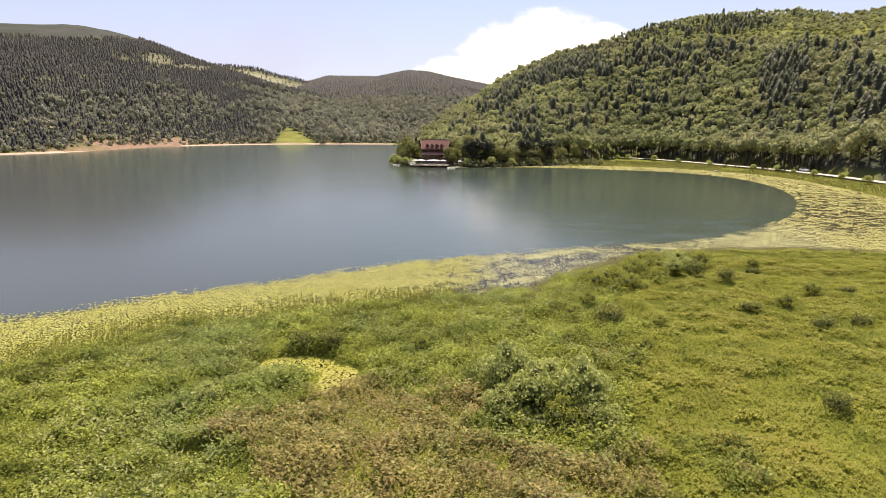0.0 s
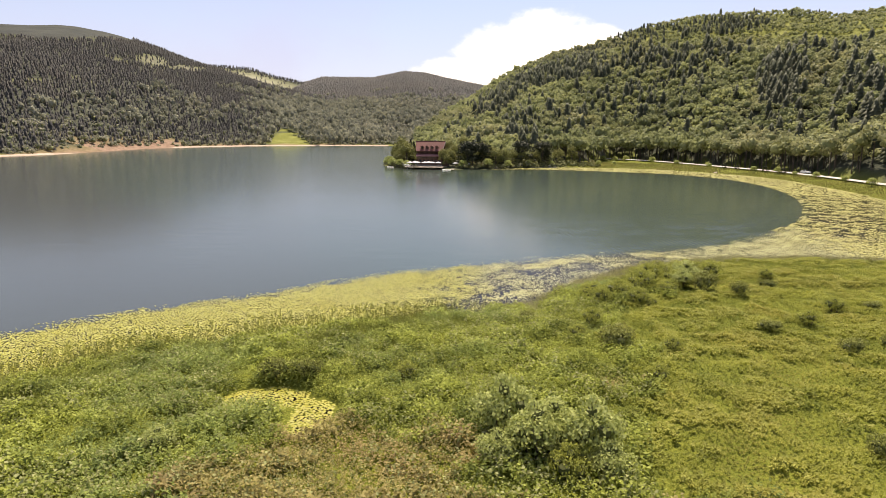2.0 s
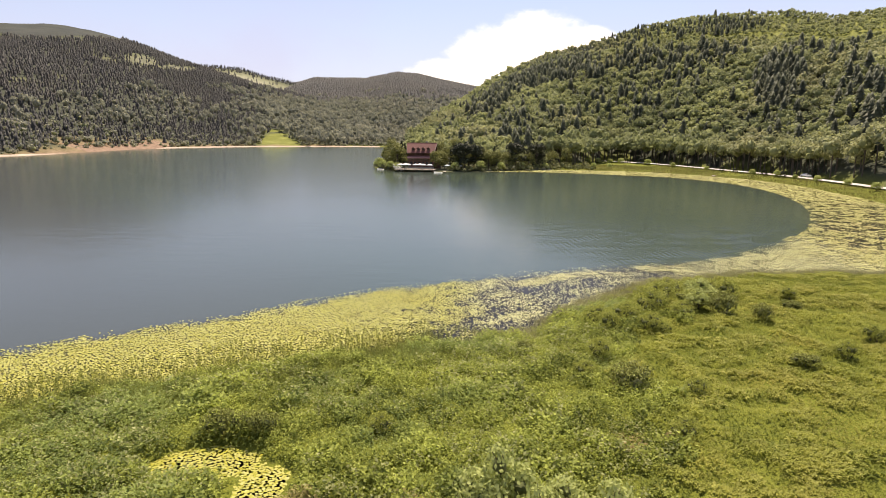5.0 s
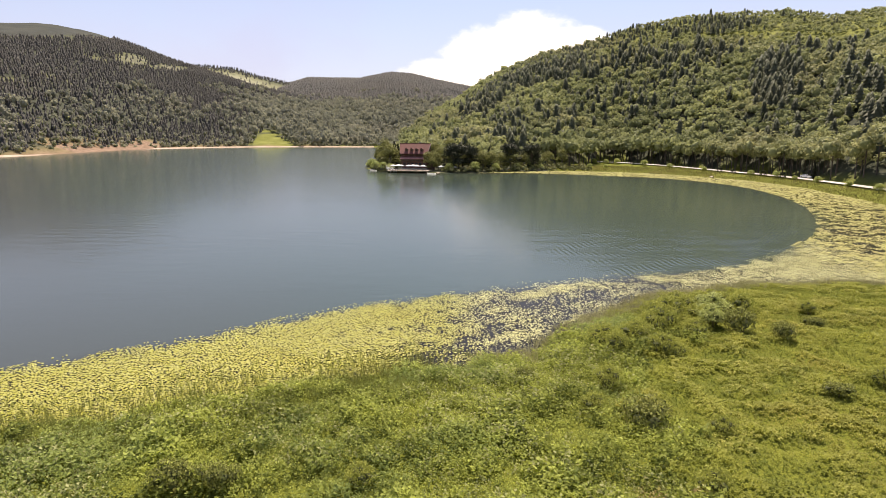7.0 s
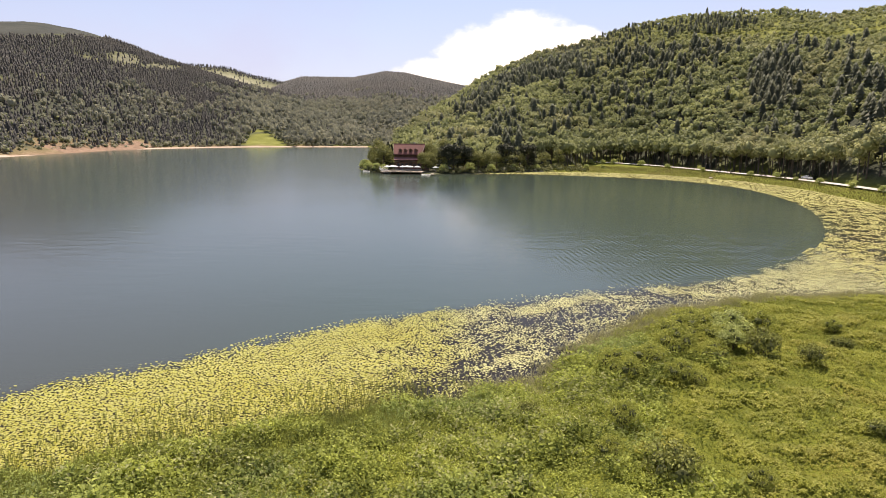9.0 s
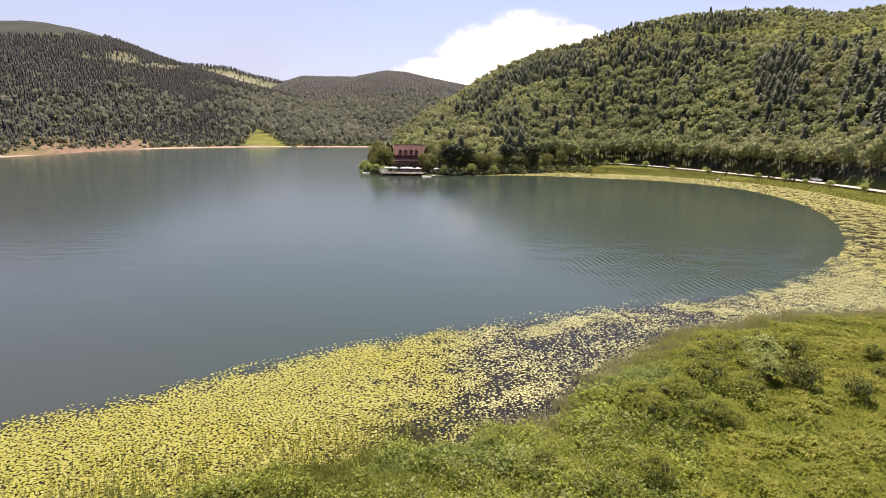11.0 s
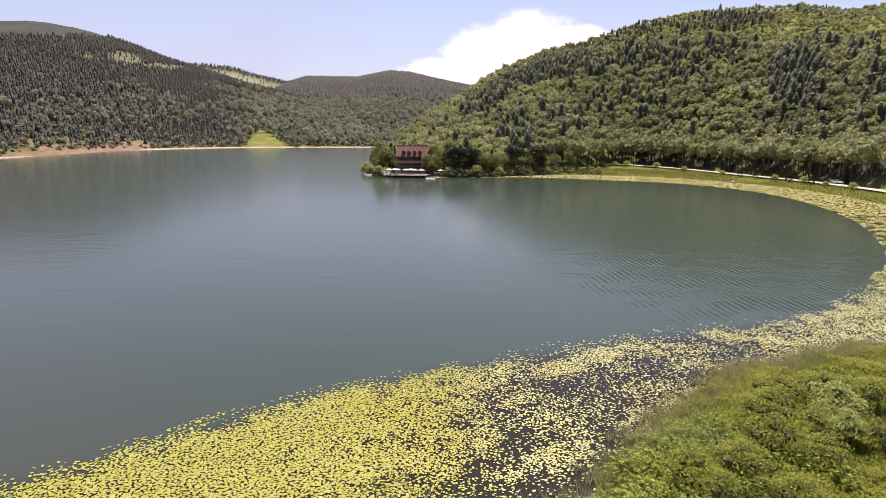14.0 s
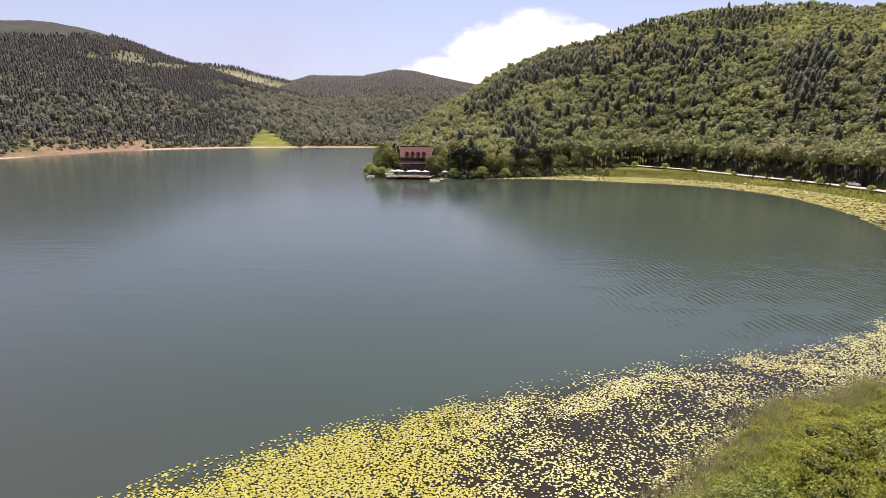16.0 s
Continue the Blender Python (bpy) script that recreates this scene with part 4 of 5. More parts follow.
def browned(x, y):
    """Over 0.5 where the tall herbs have turned brown."""
    g = 0.85 * np.exp(-(((x + 7.5) / 6) ** 2 + ((y - 35.5) / 7) ** 2)) + 0.4 * np.exp(-(((x + 2) / 4) ** 2 + ((y - 30) / 4) ** 2)) + 0.75 * np.exp(-(((x - 3.5) / 6) ** 2 + ((y - 31) / 4) ** 2)) + 0.3 * np.exp(-(((x - 2) / 6) ** 2 + ((y - 50) / 3) ** 2))
    return g + 0.9 * (vnoise(x, y, 5, 91) - 0.5) + 0.1


def herb_size(x, y, g):
    return g.uniform(0.5, 0.85, len(x)) * (0.46 + 1.3 * np.clip(vnoise(x, y, 1.5, 61, 2) - 0.16, 0, 1) * (0.6 + 0.8 * vnoise(x, y, 6, 63)))


cover("herb_meadow", (-52, 46, -20, 98), 0.275, lambda x, y, s: in_view(x, y) * (grassy(x, y) < 0.5) * (s > 0.5) * (browned(x, y) < 0.5), HERBS, herb_size, HERB, "tall leafy green herbs in the wet meadow", seed=21)
cover("brown_herbs", (-40, 40, -20, 70), 0.285, lambda x, y, s: in_view(x, y) * (grassy(x, y) < 0.5) * (s > 0.5) * (browned(x, y) > 0.44), HERBS, herb_size, BROWN_HERB, "brownish seeding herbs in the wet meadow", seed=29)
cover("pale_herbs", (-40, 30, -20, 90), 0.5, lambda x, y, s: in_view(x, y) * (grassy(x, y) < 0.35) * (s > 2) * np.clip(3 * vnoise(x, y, 5, 95) - 1.1, 0, 0.8), HERBS, lambda x, y, g: 1.08 * herb_size(x, y, g), PALE_HERB, "pale grey-green herbs among the tall meadow plants", seed=33)
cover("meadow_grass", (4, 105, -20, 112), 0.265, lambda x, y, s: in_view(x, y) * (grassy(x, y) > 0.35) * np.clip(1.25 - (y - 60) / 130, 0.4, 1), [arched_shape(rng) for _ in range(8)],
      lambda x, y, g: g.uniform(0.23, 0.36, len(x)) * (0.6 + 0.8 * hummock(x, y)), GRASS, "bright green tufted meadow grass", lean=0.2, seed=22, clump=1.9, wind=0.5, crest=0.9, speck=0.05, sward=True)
cover("grass_tussocks", (8, 85, -20, 100), 0.4, lambda x, y, s: in_view(x, y) * (grassy(x, y) > 0.4) * (hummock(x, y) > 0.52) * (vnoise(x, y, 7, 81) > 0.42), [arched_shape(rng, 6, 0.13, 0.85) for _ in range(5)],
      lambda x, y, g: g.uniform(0.28, 0.42, len(x)), TUSSOCK, "pale grass tussocks in the green meadow", lean=0.25, seed=27, clump=1.5, wind=0.35, sward=True)
def reedy(x, y, s):
    """Reeds thick on the west bank, thinning into the water; a low fringe to the east."""
    west = np.clip((3 - x) / 8, 0, 1)
    wet_part = np.where(s < 0, np.clip(0.55 + s / (1.5 + 10 * west), 0, 1), np.clip(1.05 - s / 7, 0, 1))
    return in_view(x, y) * wet_part * (0.5 + 0.25 * west) * np.clip(0.3 + 1.3 * vnoise(x, y, 4, 83), 0, 1)


cover("reed_belt", (-60, 62, 26, 118), 0.16, reedy, REEDS, lambda x, y, g: g.uniform(0.5, 0.95, len(x)) * (0.55 + 0.45 * np.clip((3 - x) / 8, 0, 1)), REED,
      "thin upright reeds along the water's edge", lean=0.12, seed=23, wade=8.0)
cover("dry_sedge", (-2, 80, 68, 108), 0.2, lambda x, y, s: np.clip(np.where(s < 0, 0.8 + s / 2.2, 1.0 - s / 3.0), 0, 1) * np.clip(0.2 + 1.4 * vnoise(x, y, 3, 85), 0, 1) * np.clip((x + 1) / 5, 0, 1), [tuft_shape(rng, 6, 0.022, 0.5) for _ in range(4)],
      lambda x, y, g: g.uniform(0.45, 0.95, len(x)), DRY_SEDGE, "dry grey-brown sedge fringing the bank", lean=0.3, seed=28, wade=1.8, clump=1.2)
cover("bank_sedge", (56, 150, 98, 440), 0.85, lambda x, y, s: (to_line(ROAD, x, y) > 3.5) * (land(x, y)[2] < 0) * (s < 45) * 0.9, TUFTS,
      lambda x, y, g: g.uniform(0.5, 1.0, len(x)) * (0.6 + 0.9 * vnoise(x, y, 8, 86)), SEDGE, "yellow-green sedge on the bank below the road", lean=0.2, seed=24)


# ---- things: helpers ----
def part(name, bm, material, parent, label="", smooth=False):
    """Links a bmesh as one mesh object under a thing or a part."""
    me = bpy.data.meshes.new(name)
    bm.to_mesh(me)
    bm.free()
    for p in me.polygons:
        p.use_smooth = smooth
    me.materials.append(material)
    ob = new(name, me)
    ob.parent = parent
    return tagged(ob, label)


def box(bm, x0, x1, y0, y1, z0, z1, bevel=0.0):
    made = bmesh.ops.create_cube(bm, size=1.0, matrix=Matrix.Translation(((x0 + x1) / 2, (y0 + y1) / 2, (z0 + z1) / 2)) @ Matrix.Diagonal((x1 - x0, y1 - y0, z1 - z0, 1)))
    if bevel:
        edges = list({e for v in made["verts"] for e in v.link_edges})
        bmesh.ops.bevel(bm, geom=edges, offset=bevel, segments=1, affect="EDGES")
    return bm


def boxed(*dims, bevel=0.02):
    return box(bmesh.new(), *dims, bevel=bevel)


def rod(bm, a, b, r0, r1, sides=7):
    """A tapered rod from a to b."""
    a, b = Vector(a), Vector(b)
    d = b - a
    m = Matrix.Translation((a + b) / 2) @ d.to_track_quat("Z", "Y").to_matrix().to_4x4()
    bmesh.ops.create_cone(bm, cap_ends=True, segments=sides, radius1=r0, radius2=r1, depth=d.length, matrix=m)
    return bm


def slab(points, thick, up=(0, 0, 1)):
    """A flat plate with the outline given, of some thickness."""
    bm = bmesh.new()
    low = [bm.verts.new(p) for p in points]
    high = [bm.verts.new(Vector(p) + Vector(up) * thick) for p in points]
    bm.faces.new(low[::-1]), bm.faces.new(high)
    for i in range(len(low)):
        j = (i + 1) % len(low)
        bm.faces.new((low[i], low[j], high[j], high[i]))
    bmesh.ops.recalc_face_normals(bm, faces=bm.faces)
    return bm


def thing(name, label, category, m=None, group=""):
    ob = new(name)
    ob.empty_display_size = 0.5
    if m is not None:
        ob.matrix_basis = m
    return tagged(ob, label, category, group)


def height(x, y):
    return float(max(land(np.array([x]), np.array([y]))[0][0], 0.0))


def leaf_part(name, verts, faces, material, parent, rng, label=""):
    n = len(verts) // 4
    ob = new(name, np_mesh(name, verts, faces, material, np.repeat(rng.random(n), 4) if len(verts) == 4 * n else rng.random(len(verts))))
    ob.parent = parent
    return tagged(ob, label)


ROOF_RED = surface("red_roof_sheet", (0.115, 0.040, 0.032), (0.17, 0.062, 0.05), 1.2, 0.85, 0.15, 0.3)
ROOF_PALE = surface("faded_red_roof_sheet", (0.24, 0.11, 0.095), (0.33, 0.165, 0.14), 1.2, 0.8, 0.15, 0.3)
WOOD_DARK = surface("brown_timber", (0.11, 0.055, 0.03), (0.20, 0.105, 0.06), 4.0, 0.7, 0.3, 0.5)
WOOD_RED = surface("red_brown_boards", (0.16, 0.07, 0.05), (0.27, 0.12, 0.085), 4.0, 0.7, 0.3, 0.5)
WOOD_PALE = surface("weathered_planks", (0.26, 0.21, 0.16), (0.42, 0.35, 0.27), 4.0, 0.8, 0.3, 0.5)
STONE = surface("grey_stone", (0.20, 0.19, 0.17), (0.38, 0.36, 0.33), 2.5, 0.9, 0.6, 0.4)
WHITE = surface("white_paint", (0.72, 0.72, 0.70), (0.84, 0.84, 0.82), 3.0, 0.5, 0.05, 0.6)
CLOTH = surface("white_canvas", (0.55, 0.54, 0.52), (0.68, 0.67, 0.65), 5.0, 0.9, 0.1, 0.6)
GLASS = surface("dark_window_glass", (0.03, 0.035, 0.04), (0.05, 0.055, 0.06), 2.0, 0.08, 0.0)
CAR_WHITE = surface("white_car_paint", (0.74, 0.74, 0.74), (0.80, 0.80, 0.80), 1.0, 0.25, 0.0)
RUBBER = surface("tyre_rubber", (0.02, 0.02, 0.02), (0.035, 0.035, 0.035), 9.0, 0.85, 0.1)
METAL = surface("wheel_metal", (0.45, 0.45, 0.46), (0.6, 0.6, 0.61), 6.0, 0.35, 0.0, metal=0.9)
TREE_LEAF = leaf("shore_tree_leaves", (0.10, 0.115, 0.04), (0.36, 0.35, 0.12), (0.22, 0.21, 0.08), patch=0.15, amount=0.5)
SPRUCE_LEAF = leaf("spruce_needles", (0.022, 0.028, 0.016), (0.075, 0.078, 0.04), (0.10, 0.09, 0.05), patch=0.15, amount=0.4, through_light=0.1)
DARK_SHRUB = leaf("dark_shrub_leaves", (0.08, 0.09, 0.018), (0.40, 0.41, 0.12), (0.22, 0.19, 0.06), patch=0.5, amount=0.5, through_light=0.28)
PALE_SHRUB = leaf("pale_willow_leaves", (0.25, 0.285, 0.08), (0.60, 0.63, 0.24), (0.44, 0.46, 0.15), patch=0.5, amount=0.4, through_light=0.45)


# ---- shrubs of the meadow ----
def shrub(rng, leaf_mat, label, lobes=6, leaves=520, size=0.075, flat=0.75, shell=0.6):
    """A shrub one metre in radius: forking stems and leafy lobes."""
    ob = thing("shrub", label, "shrub", group="shrubs in the meadow")
    stems, vs, inner = bmesh.new(), [], []
    for k in range(lobes):
        a, r = k * 6.283 / max(lobes - 1, 1) + rng.uniform(-0.4, 0.4), (0.0 if k == 0 else rng.uniform(0.35, 0.62))
        c = (r * math.cos(a), r * math.sin(a), flat * rng.uniform(0.55, 0.95) * (1.15 if k == 0 else 0.85))
        rod(stems, (0.15 * math.cos(a), 0.15 * math.sin(a), -0.1), c, 0.03, 0.012, 5)
        for _ in range(3):
            tip = (c[0] + rng.uniform(-0.3, 0.3), c[1] + rng.uniform(-0.3, 0.3), c[2] + rng.uniform(0.05, 0.35))
            rod(stems, c, tip, 0.012, 0.004, 4)
        q = rng.uniform(0.34, 0.5)
        vs.append(cards(leaves // lobes, (q, q, q * 0.85), size, rng, c, shell))
        # a dark lump in each lobe, its colour standing for the shaded hollow
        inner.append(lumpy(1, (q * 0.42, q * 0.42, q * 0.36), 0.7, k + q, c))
    part("stem", stems, BARK, ob)
    v, f = joined(*vs)
    leaf_part("crown", v, f, leaf_mat, ob, rng)
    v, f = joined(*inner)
    leaf_part("shaded_inner_foliage", v, f, SHRUB_SHADE, ob, rng)
    return ob


rng = np.random.default_rng(5)
MODELS = [shrub(rng, SHRUB, "green leafy shrub standing in meadow grass", 8, 1600, 0.042, 0.75, 0.8), shrub(rng, DARK_SHRUB, "dark low shrub in the open grass", 6, 1100, 0.05, 0.6, 0.75),
          shrub(rng, PALE_SHRUB, "pale grey-green willow bush among tall herbs", 12, 2600, 0.05, 0.95, 0.75), shrub(rng, SHRUB, "spreading green bush at the reed edge", 11, 2200, 0.039, 0.7, 0.85)]
# model, x, y, radius, height factor
SHRUBS = [(2, 23.6, 79.6, 1.6, 0.9), (1, 25.8, 78.4, 1.9, 1.1), (2, 25.4, 84.0, 2.2, 0.8), (3, 26.3, 87.0, 2.4, 0.9), (3, 21.3, 77.4, 1.6, 1.0), (1, 33.9, 81.0, 1.2, 1.0), (1, 29.0, 76.6, 1.3, 1.0), (0, 31.6, 66.6, 1.3, 0.9),
          (1, 27.0, 64.2, 1.2, 0.8), (1, 31.0, 58.2, 1.4, 0.9), (1, 35.7, 60.6, 1.1, 0.9), (0, 16.3, 57.6, 1.0, 0.9), (0, 13.4, 50.8, 1.3, 0.9), (1, 11.9, 58.3, 2.0, 0.9), (0, 16.8, 72.3, 1.4, 0.9),
          (0, 13.2, 72.6, 1.5, 1.0), (3, 17.9, 72.2, 1.3, 0.9), (2, 1.9, 41.9, 2.2, 1.15), (2, 3.6, 39.3, 2.1, 1.05), (2, 6.6, 39.3, 2.2, 1.1), (2, 4.8, 40.9, 1.8, 1.0), (2, 7.4, 37.5, 1.6, 0.9), (2, 1.5, 38.8, 1.5, 0.85), (0, 5.2, 37.4, 1.5, 1.0), (0, 10.9, 65.0, 1.3, 1.0),
          (1, 4.9, 66.4, 0.9, 0.9), (3, 20.2, 83.0, 2.3, 0.9), (3, 12.7, 74.6, 2.0, 1.0), (0, 35.7, 85.6, 1.2, 0.9), (3, 15.6, 76.0, 1.9, 1.0), (0, 18.6, 78.6, 2.0, 0.95), (3, 22.5, 86.5, 2.2, 0.9), (0, 28.8, 85.5, 2.0, 0.9), (3, 23.4, 80.8, 2.0, 0.9), (1, 40.5, 72.0, 1.1, 0.8), (0, 36.0, 70.5, 1.3, 0.9),
          (1, 23.3, 40.9, 1.2, 1.0), (0, -5.0, 51.2, 1.1, 0.9), (2, -18.0, 39.0, 1.2, 0.8), (0, 8.9, 60.6, 1.1, 0.8), (1, -14.8, 50.3, 1.4, 1.0), (1, -12.4, 50.2, 1.3, 1.1)]
used = set()
for k, x, y, r, tall in SHRUBS:
    m = pose(x, y, height(x, y) - 0.05, 0, 0, random.uniform(0, 360))
    if k not in used:
        ob = MODELS[k]
        used.add(k)
        ob.matrix_basis = m
    else:
        ob = copy_thing(MODELS[k], m)
    ob.scale = (r, r, r * tall * (1.35 if k < 2 else 1.1))


# ---- shore trees ----
def limb_tree(bm, rng, top, girth, crowns):
    lean = Vector((rng.uniform(-0.03, 0.03), rng.uniform(-0.03, 0.03), 1))
    last, r = Vector((0, 0, -0.4)), girth
    for k in range(1, 5):
        here = lean * (top * k / 4) + Vector((rng.uniform(-0.1, 0.1), rng.uniform(-0.1, 0.1), 0))
        rod(bm, last, here, r, r * 0.78, 8)
        last, r = here, r * 0.78
    for c in crowns:
        start = lean * (top * rng.uniform(0.45, 0.9))
        rod(bm, start, c, girth * 0.4, girth * 0.1, 6)
    return bm


def broad_tree(rng, high, wide, label, leaf_mat=None, leaves=1500):
    ob = thing("tree", label, "tree", group="trees on the lake shore")
    lobes = [((0, 0, high * 0.74), (wide * 0.42, wide * 0.42, high * 0.27))]
    for k in range(9):
        a, t = k * 2.4 + rng.uniform(-0.3, 0.3), rng.uniform(0.32, 0.85)
        r = wide * 0.34 * math.sin(math.pi * (t * 0.75 + 0.2))
        lobes.append(((r * math.cos(a), r * math.sin(a), high * t), (wide * rng.uniform(0.18, 0.28),) * 2 + (high * rng.uniform(0.11, 0.17),)))
    part("trunk", limb_tree(bmesh.new(), rng, high * 0.72, high * 0.024, [c for c, _ in lobes]), BARK, ob)
    v, f = joined(*[cards(leaves // (4 if i == 0 else 12), r, 0.34, rng, c, 0.55) for i, (c, r) in enumerate(lobes)])
    leaf_part("crown", v, f, leaf_mat or TREE_LEAF, ob, rng)
    return ob


def spruce(rng, high, wide, label):
    ob = thing("tree", label, "tree", group="trees on the lake shore")
    part("trunk", rod(bmesh.new(), (0, 0, -0.4), (0, 0, high * 0.97), high * 0.018, 0.03, 8), BARK, ob)
    vs = []
    for k in range(16):
        t = k / 16
        r = wide * 0.5 * (1 - t) ** 0.8 + 0.15
        vs.append(cards(70 - 3 * k, (r, r, high * 0.035), 0.42, rng, (0, 0, high * (0.1 + 0.88 * t)), 0.3))
    v, f = joined(*vs)
    leaf_part("crown", v, f, SPRUCE_LEAF, ob, rng)
    return ob


TREES = [broad_tree(rng, 11, 9, "rounded green broadleaf tree on the shore"), broad_tree(rng, 13, 8, "tall green broadleaf tree on the shore"), broad_tree(rng, 6, 6.5, "low spreading willow at the water's edge", PALE_SHRUB, 1000),
         spruce(rng, 15, 6, "dark green spruce beside the lake house"), broad_tree(rng, 10, 9, "dark purple-brown leaved tree on the shore", SPRUCE_LEAF)]
# model, x, y, scale
STANDS = [(1, -20.5, 327.5, 0.72), (0, -18.2, 325.5, 0.6), (2, -38.5, 326.5, 0.6), (2, -42.5, 329, 0.7), (0, -40, 337, 1.15), (1, -44, 348, 1.15), (3, -38.5, 342, 0.95), (0, -17.8, 329.5, 0.85), (1, -14.5, 338, 0.9), (1, -8, 331, 0.8), (0, 0, 334, 0.9), (1, 10, 331, 0.75), (0, 18, 339, 0.75), (0, -44, 341, 0.8), (2, -49.5, 339, 0.9), (2, -47, 334, 0.75), (1, -40, 346, 0.9), (3, -37.5, 349, 0.85), (1, -30, 355, 1.0), (0, -20, 356, 1.0), (1, -11, 352, 1.0), (0, -46, 356, 0.9), (1, -50, 368, 0.8), (0, -50, 385, 0.8),
          (0, -15.5, 330, 0.62), (4, -5.5, 327, 1.35), (4, -0.5, 331, 1.25), (2, 2, 324, 0.8), (0, 6, 330, 0.9), (3, 9, 336, 0.8), (2, 12, 328, 0.7), (0, 15, 337, 0.8), (1, 20, 343, 0.8), (0, 27, 346, 0.8), (2, 23, 338, 0.6), (4, 33, 350, 0.8),
          (0, 40, 354, 0.8), (1, 48, 360, 0.8), (3, -9, 334, 0.8), (3, 30, 356, 0.8), (2, -10, 322, 0.7), (2, 36, 348, 0.5), (0, -36, 362, 1.0), (1, -4, 340, 0.9), (0, 3, 342, 0.9), (2, 62, 356, 0.5), (2, 70, 354, 0.45),
          (2, 66, 401, 0.6), (2, 73, 403, 0.6), (2, 80, 402.5, 0.55), (2, 86, 400, 0.6), (2, 97, 382, 0.6), (2, 105, 362, 0.45), (2, 113, 334, 0.4), (2, 122, 303, 0.45), (2, 126, 288, 0.5), (4, 124.5, 297, 0.3), (2, 129, 262, 0.45), (2, 130, 244, 0.4), (2, 129, 226, 0.5), (3, 138, 282, 0.5), (4, 116, 322, 0.28), (4, 126.5, 284, 0.3), (4, 118.5, 313, 0.26), (2, 127.5, 276, 0.35), (4, 20, 341, 1.35), (4, 31, 348, 1.3), (4, -8.5, 330, 1.3)]
used = set()
for k, x, y, s in STANDS:
    m = pose(x, y, height(x, y) - 0.1, 0, 0, random.uniform(0, 360))
    if k not in used:
        ob = TREES[k]
        used.add(k)
        ob.matrix_basis = m
    else:
        ob = copy_thing(TREES[k], m)
    ob.scale = (s,) * 3


# ---- the lake house ----
def window(parent, x, y, z, w, h, name="window"):
    frame_bm = bmesh.new()
    for a in ((x - w / 2 - 0.09, x - w / 2, z - 0.09, z + h + 0.09), (x + w / 2, x + w / 2 + 0.09, z - 0.09, z + h + 0.09), (x - w / 2, x + w / 2, z - 0.09, z), (x - w / 2, x + w / 2, z + h, z + h + 0.09), (x - 0.03, x + 0.03, z, z + h)):
        box(frame_bm, a[0], a[1], y - 0.07, y + 0.03, a[2], a[3])
    frame_ob = part(name, frame_bm, WOOD_RED, parent, "wooden framed window")
    part("pane", boxed(x - w / 2, x + w / 2, y - 0.02, y + 0.01, z, z + h, bevel=0), GLASS, frame_ob, "dark window pane")
    return frame_ob


